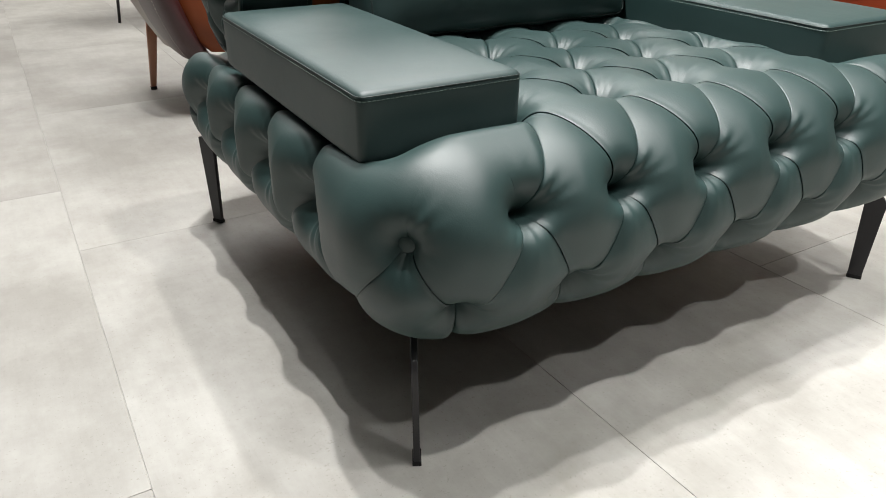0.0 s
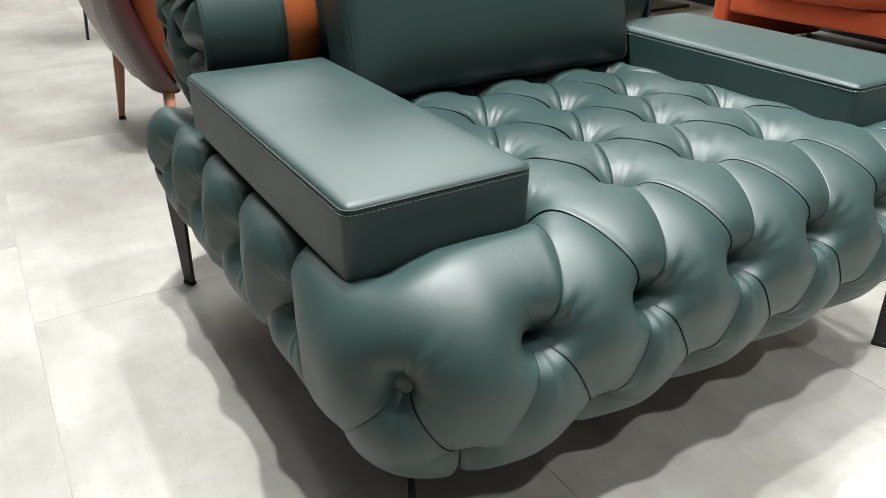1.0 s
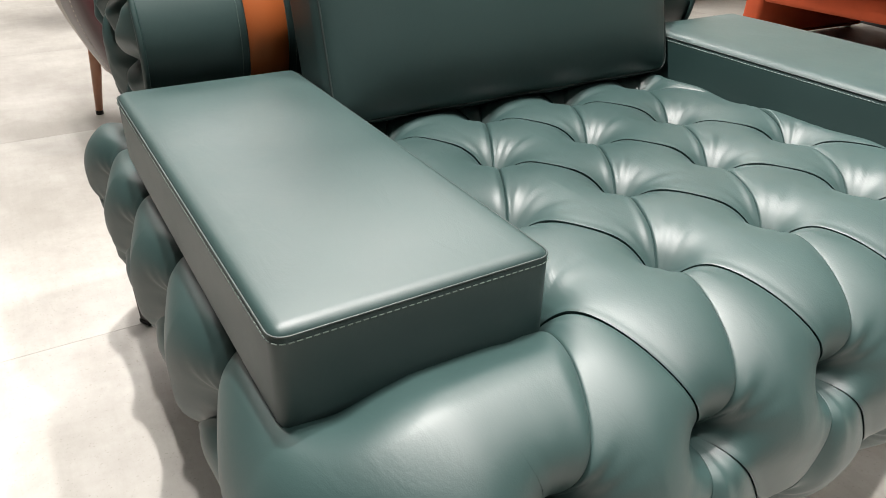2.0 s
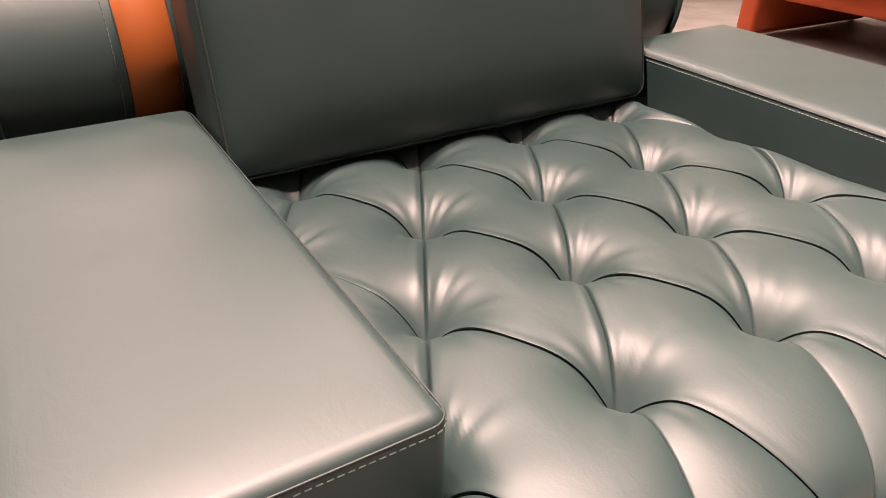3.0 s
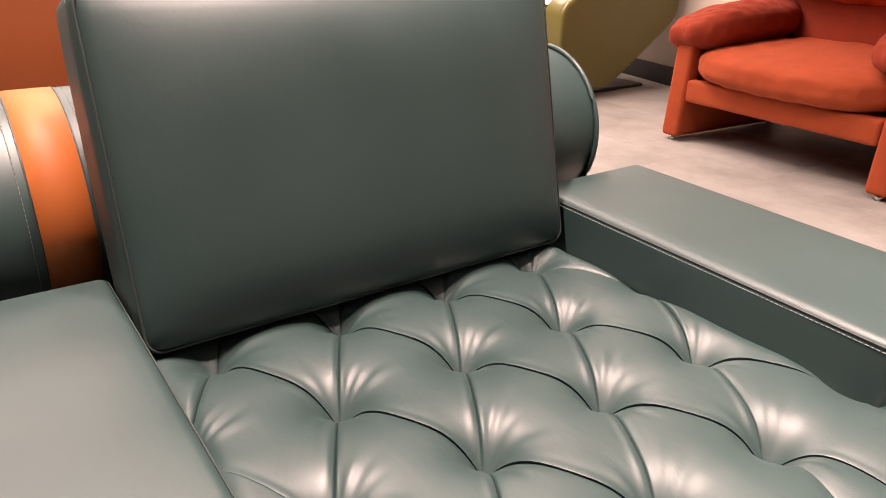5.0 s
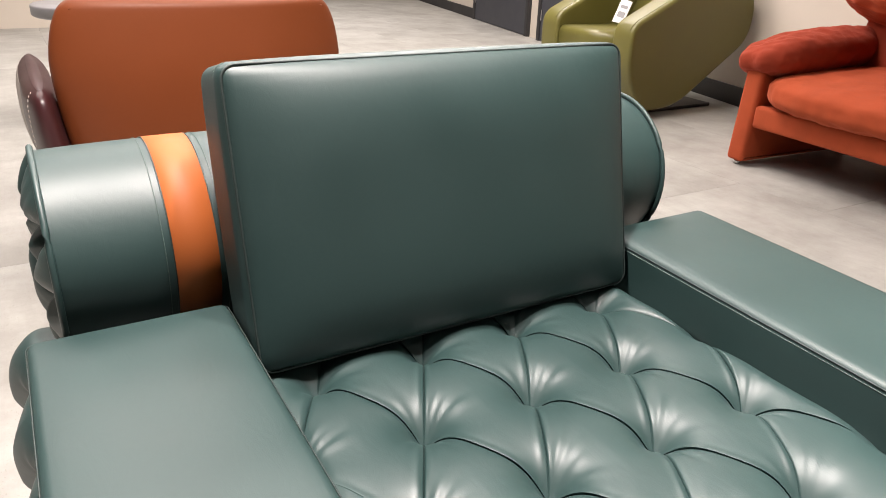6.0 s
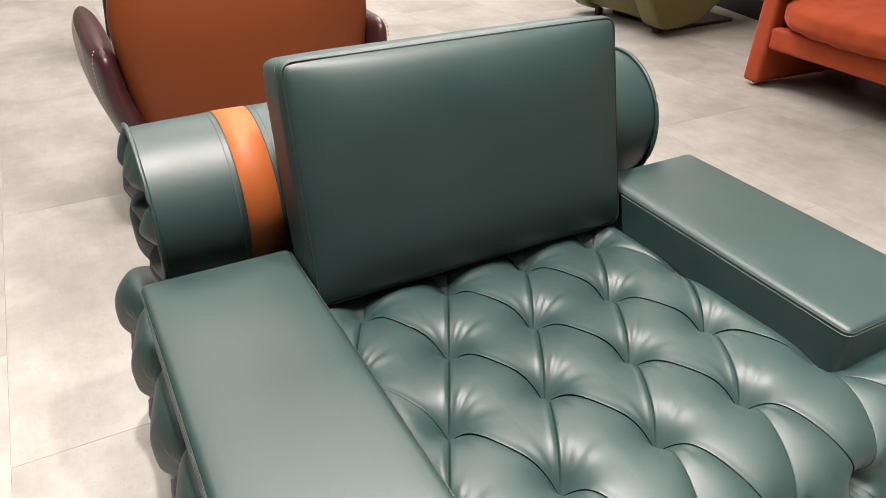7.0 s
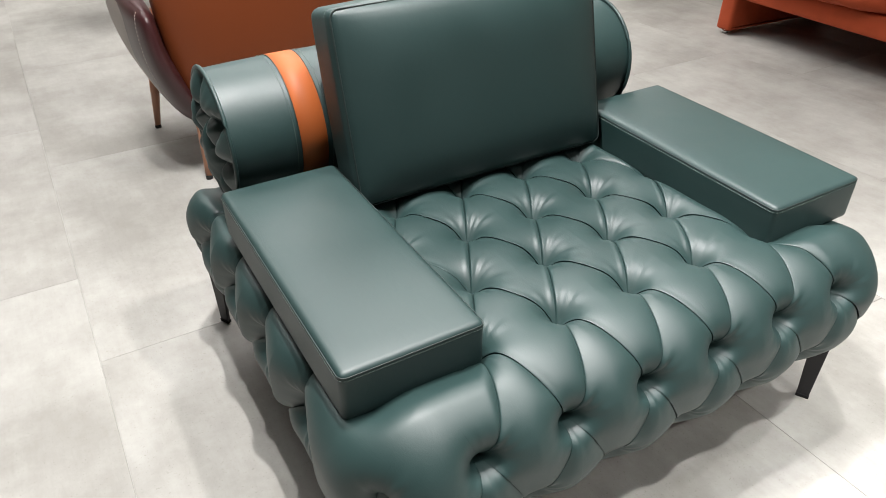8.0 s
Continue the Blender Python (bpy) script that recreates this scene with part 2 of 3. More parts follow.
def slab(outline, thick, r=0.02, segs=3):
    """An outline in the y-z plane, thickened along x about 0, with rounded edges."""
    bm = bmesh.new()
    vs = [bm.verts.new((-thick / 2, y, z)) for y, z in outline]
    f = bm.faces.new(vs)
    ext = bmesh.ops.extrude_face_region(bm, geom=[f])
    bmesh.ops.translate(bm, vec=(thick, 0, 0), verts=[g for g in ext["geom"] if isinstance(g, bmesh.types.BMVert)])
    bmesh.ops.recalc_face_normals(bm, faces=bm.faces)
    if r:
        rim = [e for e in bm.edges if len(e.link_faces) == 2 and e.calc_face_angle(0) > 0.8 and abs(e.verts[0].co.x - e.verts[1].co.x) < 1e-6]
        bmesh.ops.bevel(bm, geom=rim, offset=r, segments=segs, affect="EDGES", profile=0.5)
    return bm


def round_outline(corners, radii, n=6):
    """A polygon with its corners rounded."""
    out = []
    k = len(corners)
    for i in range(k):
        p, a, b = (np.array(corners[j % k], float) for j in (i, i - 1, i + 1))
        r = radii[i] if hasattr(radii, "__len__") else radii
        u, v = (a - p) / np.linalg.norm(a - p), (b - p) / np.linalg.norm(b - p)
        s, e = p + u * r, p + v * r
        for t in np.linspace(0, 1, n + 1):
            out.append(tuple((1 - t) ** 2 * s + 2 * t * (1 - t) * p + t * t * e))
    return out


def tapered(p0, p1, r0, r1, sides=14):
    a, b = Vector(p0), Vector(p1)
    bm = tube([a, b], 1.0, sides=sides)
    for v in bm.verts:
        c, r = (a, r0) if (v.co - a).length < (v.co - b).length else (b, r1)
        v.co = c + (v.co - c).normalized() * r if (v.co - c).length > 1e-6 else v.co
    return bm


# ---- room ----
def wall(name, x0, y0, x1, y1, z0, z1, thick=0.12, mat=None, openings=()):
    """A wall from one ground point to another, with openings (from, to, height) along it."""
    d = Vector((x1 - x0, y1 - y0, 0))
    n = Vector((-d.y, d.x, 0)).normalized() * thick
    L = d.length
    d.normalize()
    bm = bmesh.new()

    def box(s0, s1, h0, h1):
        vs = []
        for h in (h0, h1):
            for s, k in ((s0, 0), (s1, 0), (s1, 1), (s0, 1)):
                vs.append(bm.verts.new(Vector((x0, y0, h)) + d * s + n * k))
        for f in ((0, 3, 2, 1), (4, 5, 6, 7), (0, 1, 5, 4), (1, 2, 6, 5), (2, 3, 7, 6), (3, 0, 4, 7)):
            bm.faces.new([vs[i] for i in f])

    s = 0.0
    for a, b, h in openings:
        box(s, a, z0, z1)
        box(a, b, h, z1)
        s = b
    box(s, L, z0, z1)
    ob = part(name, bm, mat or PLASTER, smooth=False)
    return tagged(ob, "plain beige plaster showroom wall", "wall", kind="structure")


RX0, RY0, RX1, RY1 = 3.46, 2.6, 5.55, 12.0      # the wall behind the velvet chair runs a little askew
rd = Vector((RX1 - RX0, RY1 - RY0, 0)).normalized()


def on_right_wall(s, off=0.0):
    """A ground point s metres along the skew wall, off metres in front of it."""
    return Vector((RX0, RY0, 0)) + rd * s + Vector((-rd.y, rd.x, 0)) * off


p0, p1 = on_right_wall(-6.0), on_right_wall(10.2)
wall("wall_east", p1.x, p1.y, p0.x, p0.y, 0, CEIL)
wall("wall_north", -4.2, 12.0, 7.0, 12.0, 0, CEIL)
wall("wall_partition", -4.2, 8.15, 0.6, 8.15, 0, CEIL)
# unseen closing walls, made dark so less light bounces onto the armchair
for name, x0, x1, y1 in (("wall_west", -4.2, -4.2, 12.2), ("wall_south", 3.4, -4.4, -3.6)):
    ob = wall(name, x0, -3.6, x1, y1, 0, CEIL, mat=BOUNCE_CUT)
    tagged(ob, "unseen closing wall, dark grey to cut bounced light")
bm = block((6.2, 8.4, 0.05), 0.0, 1)
ceil = part("ceiling", moved(bm, Matrix.Translation((1.4, 4.3, CEIL + 0.05))), WHITE, smooth=False)
tagged(ceil, "dark grey painted showroom ceiling", "ceiling", kind="structure")


def skirting(name, a, b, h=0.12, t=0.018):
    d = b - a
    m = Matrix.Translation((a + b) / 2 + Vector((0, 0, h / 2))) @ Matrix.Rotation(math.atan2(d.y, d.x), 4, "Z")
    ob = part(name, moved(block((d.length / 2, t / 2, h / 2), 0.003, 2), m), SKIRT)
    return tagged(ob, "black skirting board along the plaster wall", "skirting", kind="structure")


# ---- floor: cement-look tiles 0.6 x 1.2 m ----
bm = block((6.2, 8.4, 0.02), 0.0, 1)
floor = part("floor", moved(bm, Matrix.Translation((1.4, 4.3, -0.0225))), GROUT, smooth=False)
tagged(floor, "pale grey cement-look tiled showroom floor", "floor", kind="structure")

# ---- the tufted armchair ----
CX = 0.01
armchair = thing("armchair", 0, 0, 0, 0, "dark green leather armchair with a deep-buttoned seat and orange band", "armchair")

MID = 0.004      # the block sits a little off the middle of its buttons
CORE_X, CORE_Y0, CORE_Y1, CORE_Z, HALF_Z = 0.421, 0.165, 0.945, 0.31, 0.02
RAD = np.array([0.15, 0.15, 0.125])


def envelope(p):
    """The plump block through the tops of the puffs: place and outward direction for points near it."""
    p = np.atleast_2d(np.asarray(p, float))
    q = p - np.array([MID, 0, CORE_Z])
    core = np.stack([np.clip(q[:, 0], -CORE_X, CORE_X), np.clip(q[:, 1], CORE_Y0, CORE_Y1), np.clip(q[:, 2], -HALF_Z, HALF_Z)], 1)
    d = (q - core) / RAD
    n = np.linalg.norm(d, axis=1, keepdims=True)
    d = np.where(n > 1e-6, d / np.maximum(n, 1e-6), np.array([0, 0, 1.0]))
    out = core + d * RAD + np.array([MID, 0, CORE_Z])
    way = d / RAD
    way /= np.linalg.norm(way, axis=1, keepdims=True)

    def ease(x, a, b):
        t = np.clip((x - a) / (b - a), 0, 1)
        return t * t * (3 - 2 * t)

    # the arms press the top down a little
    press = 0.042 * ease(np.abs(out[:, 0] - CX), 0.27, 0.35) * (1 - 0.8 * ease(np.abs(out[:, 0] - CX), 0.485, 0.545)) * ease(out[:, 1], 0.10, 0.21) * ease(out[:, 2], 0.33, 0.45)
    out[:, 2] -= press
    return out, way


def jx(j):
    return CX + 0.076 * (j - 7)


NODE, DEEP = {}, {}


def node(name, p, deep=None):
    """p: where the leather is pulled in to; deep: how far, or as far as p lies under the block's surface."""
    q = envelope([p])[0][0]
    NODE[name] = q
    DEEP[name] = float(np.linalg.norm(q - np.array(p))) if deep is None else deep


for j in range(3, 12, 2):
    node(f"c{j}", (jx(j), 0.190, 0.409))
    node(f"a{j}", (jx(j), 0.468, 0.412))
    node(f"y{j}", (jx(j), 0.752, 0.412))
for j in range(4, 11, 2):
    node(f"b{j}", (jx(j), 0.330, 0.412))
    node(f"z{j}", (jx(j), 0.610, 0.416))
for j in range(2, 13, 2):
    node(f"h{j}", (jx(j), 0.094, 0.352))
for j in range(1, 14, 2):
    node(f"l{j}", (jx(j), 0.088, 0.258))
    node(f"k{j}", (jx(j), 0.12, 0.10), 0.016)
SIDE_Y = [0.31, 0.50, 0.68, 0.86, 1.03]
for s, tag in ((-1, "w"), (1, "e")):
    node(f"{tag}u0", (CX + s * 0.507, 0.099, 0.338), 0.044)
    for i, y in enumerate(SIDE_Y):
        node(f"{tag}u{i + 1}", (CX + s * 0.510, y, 0.318 + 0.004 * i))
        node(f"{tag}m{i + 1}", (CX + s * 0.44, y + 0.012, 0.56), 0.016)
    ys = [0.105] + SIDE_Y
    for i in range(5):
        node(f"{tag}l{i}", (CX + s * (0.515 + 0.004 * i), (ys[i] + ys[i + 1]) / 2, 0.222 + 0.012 * i))
        node(f"{tag}k{i}", (CX + s * 0.46, (ys[i] + ys[i + 1]) / 2, 0.10), 0.016)
    node(f"{tag}n", (CX + s * 0.43, 0.12, 0.5), 0.0)
    node(f"{tag}k5", (CX + s * 0.46, 1.05, 0.10), 0.012)
    node(f"{tag}k", (CX + s * 0.475, 0.115, 0.10), 0.0)

EDGE_N = 56
ss = np.linspace(0, 1, EDGE_N + 1)
CLUSTER = 0.85 * (0.5 - 0.5 * np.cos(np.pi * ss)) + 0.15 * ss
RULE = {}


def crease(a, b, mid=0.008, power=5.0, fold=None, bow=(0, 0, 0), seam=1.0):
    """How the leather runs from a to b: its depth half way, how narrow the pits are, the side on which a fold gapes (or None), how the line bows."""
    RULE[(a, b)] = (mid, power, fold, np.array(bow, float), seam)


def edge(a, b):
    """Rows along a line: place (3), depth, fold, its way (3), seam."""
    if (b, a) in RULE:
        return edge(b, a)[::-1]
    mid, power, fold, bow, seam = RULE.get((a, b), (0.0, 5.0, None, np.zeros(3), 0.0))
    pa, pb = NODE[a], NODE[b]
    t = CLUSTER[:, None]
    place, way = envelope(pa + (pb - pa) * t + bow * 4 * t * (1 - t))
    s = np.abs(2 * CLUSTER - 1)
    ends = [min(DEEP[k], 0.012) for k in (a, b)]
    deep = mid * (1 - s ** power) + np.where(CLUSTER < 0.5, *ends) * s ** power
    if seam > 1:
        # a short tuck that dies away
        deep = 0.012 * np.clip(1 - CLUSTER / 0.30, 0, 1) ** 1.3
    out = np.zeros((EDGE_N + 1, 9))
    out[:, :3], out[:, 3] = place, deep
    if fold is not None:
        lead = np.cross(way, np.gradient(place, axis=0))
        lead /= np.linalg.norm(lead, axis=1, keepdims=True)
        out[:, 4], out[:, 5:8] = 1 - s ** 3, lead * np.sign((lead @ np.array(fold, float)).sum())
    else:
        out[:, 8] = seam * (1 - s ** 6) if seam <= 1 else 2 * np.clip(1 - CLUSTER / 0.24, 0, 1) * np.minimum(CLUSTER / 0.04, 1)
    return out


def line(*names):
    out = [edge(a, b) for a, b in zip(names, names[1:])]
    return np.concatenate([out[0]] + [o[1:] for o in out[1:]])


def coons(c0, c1, d0, d1, ease=False):
    """A grid between four border lines: c0, c1 along u, d0, d1 along v."""
    n, m = len(c0), len(d0)
    u, v = np.linspace(0, 1, n)[:, None, None], np.linspace(0, 1, m)[None, :, None]
    if n == EDGE_N + 1:
        u = CLUSTER[:, None, None]
    if m == EDGE_N + 1:
        v = CLUSTER[None, :, None]
    if ease:
        u, v = u * u * (3 - 2 * u), v * v * (3 - 2 * v)
    a = (1 - v) * c0[:, None] + v * c1[:, None]
    b = (1 - u) * d0[None] + u * d1[None]
    c = (1 - u) * (1 - v) * c0[0] + u * (1 - v) * c0[-1] + (1 - u) * v * c1[0] + u * v * c1[-1]
    return a + b - c


def resampled(c, n):
    t = np.linspace(0, 1, len(c))
    return np.stack([np.interp(np.linspace(0, 1, n), t, c[:, k]) for k in range(c.shape[1])], 1)


def doubled(c):
    """The same line with a point between each two."""
    out = np.repeat(c, 2, axis=0)[:-1]
    out[1::2] = (c[:-1] + c[1:]) / 2
    return out


PUFF, LIP, PIT = 0.60, 0.0020, 0.026


def puffed(c0, c1, d0, d1, puff=PUFF):
    """One stuffed panel between four lines, pulled in along them; folds gape on one side and roll over on the other."""
    flat = coons(c0[:, :3], c1[:, :3], d0[:, :3], d1[:, :3])
    n, m = flat.shape[:2]
    place, way = envelope(flat.reshape(-1, 3))
    place, way = place.reshape(n, m, 3), way.reshape(n, m, 3)
    deep = coons(c0[:, 3:4], c1[:, 3:4], d0[:, 3:4], d1[:, 3:4], True)[..., 0]
    u, v = np.linspace(0, 1, n)[:, None], np.linspace(0, 1, m)[None]
    if n == EDGE_N + 1:
        u = CLUSTER[:, None]
    if m == EDGE_N + 1:
        v = CLUSTER[None]
    dome = np.clip(16 * u * (1 - u) * v * (1 - v), 0, 1) ** puff
    deep = np.maximum(deep, 0) * (1 - dome)
    pit = np.zeros((n, m))
    for name, q in NODE.items():
        if DEEP[name] > 0.025:
            r = np.linalg.norm(place - q, axis=2)
            pit = np.maximum(pit, DEEP[name] * np.exp(-(r / (0.040 if name[1] == "u" and name[2] in "1234" else PIT)) ** 1.25) * 1.04)
    deep = (deep ** 2.2 + pit ** 2.2) ** (1 / 2.2)
    shift = np.zeros((n, m, 3))
    middle = place[n // 2, m // 2]
    for side, border, axis in ((0, c0, 1), (1, c1, 1), (0, d0, 0), (1, d1, 0)):
        run = np.linalg.norm(np.diff(place, axis=axis), axis=2)
        run = np.cumsum(run, axis=axis)
        run = np.concatenate([np.zeros_like(np.take(run, [0], axis)), run], axis)
        if side:
            run = np.take(run, [-1], axis) - run
        data = np.expand_dims(border, axis)
        fold, lead, seam = data[..., 4], data[..., 5:8], data[..., 8]
        root = run < 1e-7
        gape = ((lead * (middle - data[..., :3])).sum(-1) > 0) & (fold > 0)
        lip = ~gape & (fold > 0)
        # a gap in front of the fold, the rolled edge behind it
        add_deep = fold * np.where(root, 0.0125, np.where(gape, 0.0070 * np.exp(-run / 0.0022), 0.0))
        add_deep = add_deep - LIP * fold * np.where(lip & ~root, np.exp(-(run / 0.0045) ** 2) + 0.35 * np.exp(-(run / 0.016) ** 2), 0.0)
        # a straight seam: a fine groove, and a flat tuck beside it
        tuck = (middle[0] - data[..., 0] < 0)
        add_deep = add_deep + 0.0030 * seam * np.exp(-(run / 0.0010) ** 2) - np.minimum(seam, 1) ** 4 * (np.where(tuck, 0.0014, 0.0004) * np.exp(-((run - 0.0085) / 0.0048) ** 2))
        deep = deep + add_deep
        move = fold * np.where(root, -0.0030, np.where(lip, 2.0 * LIP * np.exp(-run / 0.0050), 0.0))
        shift = shift + lead * move[..., None]
    return place, way, deep, shift


# creases: the diagonal that runs from back left to front right is folded over, the other pulled straight
AHEAD, DOWN = (-0.5, -1.0, 0.0), (-0.4, -0.3, -1.0)
PLEAT = math.atan2(NODE["b6"][1] - NODE["c5"][1], NODE["b6"][0] - NODE["c5"][0]) - 0.62
TOP = dict(mid=0.0065, power=3.0)
for j in (4, 6, 8, 10):
    crease(f"c{j + 1}", f"b{j}", **TOP, fold=AHEAD)
    crease(f"c{j - 1}", f"b{j}", **TOP)
    crease(f"b{j}", f"a{j - 1}", **TOP, fold=AHEAD)
    crease(f"b{j}", f"a{j + 1}", **TOP)
    crease(f"a{j + 1}", f"z{j}", **TOP, fold=AHEAD)
    crease(f"a{j - 1}", f"z{j}", **TOP)
    if j > 4:
        crease(f"z{j}", f"y{j - 1}", **TOP, fold=AHEAD)
    if j < 10:
        crease(f"z{j}", f"y{j + 1}", **TOP)
for j in range(2, 13, 2):
    if j > 2:
        crease(f"h{j}", f"c{j - 1}", 0.011, 4.5, fold=AHEAD, bow=(0.006, 0, 0.004))
    if j < 12:
        crease(f"h{j}", f"c{j + 1}", 0.010, 4.5, bow=(0.008, 0, 0), seam=0.55)
    crease(f"l{j + 1}", f"h{j}", 0.015, 4.0, fold=DOWN, bow=(0.006, 0, 0.005))
    crease(f"l{j - 1}", f"h{j}", 0.013, 4.0, bow=(0.010, 0, -0.008), seam=0.6)
for j in range(1, 14, 2):
    crease(f"l{j}", f"k{j}", 0.018, 3.0, seam=0.6)
for tag, l, turn in (("w", "l1", -1), ("e", "l13", 1)):
    crease(f"{tag}u0", l, 0.012, 3.0, fold=(0.4, 0.3, 1))
    crease(f"{tag}u0", f"{tag}l0", 0.012, 3.0, fold=(0.3, -0.5, -1))
    crease(f"{tag}u0", f"{tag}n", 0.0, 4.0, seam=2.0)
    for i in range(5):
        crease(f"{tag}l{i}", f"{tag}u{i + 1}", 0.016, 4.0, bow=(0, -0.010, -0.010))
        if i:
            crease(f"{tag}l{i}", f"{tag}u{i}", 0.020, 4.0, fold=(0, 0.6, 1), bow=(0, 0.010, 0.012))
        crease(f"{tag}l{i}", f"{tag}k{i}", 0.016, 3.0, seam=0.6)
        crease(f"{tag}u{i + 1}", f"{tag}m{i + 1}", 0.036, 4.0, bow=(0, 0.006, 0))

PATCH = []


def panel(*lines, puff=PUFF):
    PATCH.append(puffed(*lines, puff))


def diamond(front, right, back, left, puff=PUFF):
    panel(line(front, right), line(left, back), line(front, left), line(right, back), puff=puff)


for j in (3, 5, 7, 9, 11):
    diamond(f"l{j}", f"h{j + 1}", f"c{j}", f"h{j - 1}", 0.8)
for j in (4, 6, 8, 10):
    diamond(f"h{j}", f"c{j + 1}", f"b{j}", f"c{j - 1}")
    diamond(f"b{j}", f"a{j + 1}", f"z{j}", f"a{j - 1}")
for j in (5, 7, 9):
    diamond(f"c{j}", f"b{j + 1}", f"a{j}", f"b{j - 1}")
    diamond(f"a{j}", f"z{j + 1}", f"y{j}", f"z{j - 1}")
# front corners, sides and the strips under the arms
WIDE = 2 * EDGE_N + 1
for tag, h, l, zig in (("w", "h2", "l1", ("h2", "c3", "b4", "a3", "z4")), ("e", "h12", "l13", ("h12", "c11", "b10", "a11", "z10"))):
    diamond(l, h, f"{tag}n", f"{tag}u0")
    for i in range(5):
        low = f"{tag}m{i}" if i else f"{tag}n"
        panel(line(f"{tag}u{i}", f"{tag}l{i}", f"{tag}u{i + 1}"), resampled(line(low, f"{tag}m{i + 1}"), WIDE), line(f"{tag}u{i}", low), line(f"{tag}u{i + 1}", f"{tag}m{i + 1}"), puff=0.85)
    panel(line(f"{tag}n", h), line(f"{tag}m4", zig[-1]), line(f"{tag}n", *[f"{tag}m{i}" for i in range(1, 5)]), line(*zig))
zz = line("z4", "y5", "z6", "y7", "z8", "y9", "z10")
panel(zz, resampled(line("wm5", "em5"), len(zz)), line("z4", "wm4", "wm5"), line("z10", "em4", "em5"))
# lower panels
for j in range(2, 13, 2):
    panel(line(f"l{j - 1}", f"h{j}", f"l{j + 1}"), resampled(line(f"k{j - 1}", f"k{j + 1}"), WIDE), line(f"l{j - 1}", f"k{j - 1}"), line(f"l{j + 1}", f"k{j + 1}"), puff=0.8)
for tag, l, k in (("w", "l1", "k1"), ("e", "l13", "k13")):
    panel(line(f"{tag}l0", f"{tag}u0", l), line(f"{tag}k0", f"{tag}k", k), line(f"{tag}l0", f"{tag}k0"), line(l, k))
    for i in range(1, 5):
        panel(line(f"{tag}l{i - 1}", f"{tag}u{i}", f"{tag}l{i}"), resampled(line(f"{tag}k{i - 1}", f"{tag}k{i}"), WIDE), line(f"{tag}l{i - 1}", f"{tag}k{i - 1}"), line(f"{tag}l{i}", f"{tag}k{i}"))
    panel(line(f"{tag}l4", f"{tag}u5"), line(f"{tag}k4", f"{tag}k5"), line(f"{tag}l4", f"{tag}k4"), line(f"{tag}u5", f"{tag}k5"))
panel(line("wm5", "em5"), line("wk5", "ek5"), line("wm5", "wu5", "wk5"), line("em5", "eu5", "ek5"))


def pleated(place, way, deep):
    """Small pleats that run out from each button, most of them beside the straight seam."""
    rng = random.Random(5)
    for name, q in NODE.items():
        if DEEP[name] < 0.025:
            continue
        off = place - q
        r = np.linalg.norm(off, axis=1)
        pick = np.where(r < 0.11)[0]
        if not len(pick):
            continue
        n = way[pick].mean(0)
        n /= np.linalg.norm(n)
        e1 = np.array([1.0, 0, 0]) - n * n[0]
        e1 /= np.linalg.norm(e1) + 1e-9
        e2 = np.cross(n, e1)
        ang = np.arctan2(off[pick] @ e2, off[pick] @ e1)
        r = r[pick]
        rays = [(PLEAT + 0.62 + d + rng.uniform(-0.06, 0.06), rng.uniform(0.35, 1.3)) for d in (-0.32, -0.60, -0.92)]
        rays += [(PLEAT + 0.62 + math.pi + d + rng.uniform(-0.1, 0.1), rng.uniform(0.2, 0.7)) for d in (-0.35, 0.4, 0.75)]
        rays += [(rng.uniform(0, 6.28), rng.uniform(0.1, 0.5)) for _ in range(4)]
        for k, (a0, size) in enumerate(rays):
            d = np.mod(ang - a0 + math.pi, 2 * math.pi) - math.pi
            reach = 0.034 + 0.016 * rng.random()
            ridge = np.exp(-(d / 0.12) ** 2) - 0.6 * np.exp(-((d - 0.19) / 0.11) ** 2)
            deep[pick] -= 0.0016 * size * ridge * np.exp(-((r - reach) / 0.021) ** 2)
    return deep


verts, faces = [], []
count = 0
for place, way, deep, shift in PATCH:
    n, m = deep.shape
    flat, out = place.reshape(-1, 3), way.reshape(-1, 3)
    depth = pleated(flat, out, deep.reshape(-1).copy())
    verts.append(flat - out * depth[:, None] + shift.reshape(-1, 3))
    idx = (np.arange(n * m) + count).reshape(n, m)
    faces.append(np.stack([idx[:-1, :-1], idx[1:, :-1], idx[1:, 1:], idx[:-1, 1:]], -1).reshape(-1, 4))
    count += n * m
verts = np.concatenate(verts)
faces = np.concatenate(faces)
bm = bmesh.new()
bvs = [bm.verts.new(v) for v in verts]
for f in faces:
    bm.faces.new([bvs[i] for i in f])
bmesh.ops.remove_doubles(bm, verts=bm.verts, dist=2e-4)
seat = part("seat", bm, GREEN, armchair, "deep-buttoned dark green leather seat block")
seat.data.set_sharp_from_angle(angle=radians(52))
part("underside", block((0.44, 0.43, 0.006), 0.004, 2, centre=(CX, 0.56, 0.196)), BLACK, armchair, "black underside board")


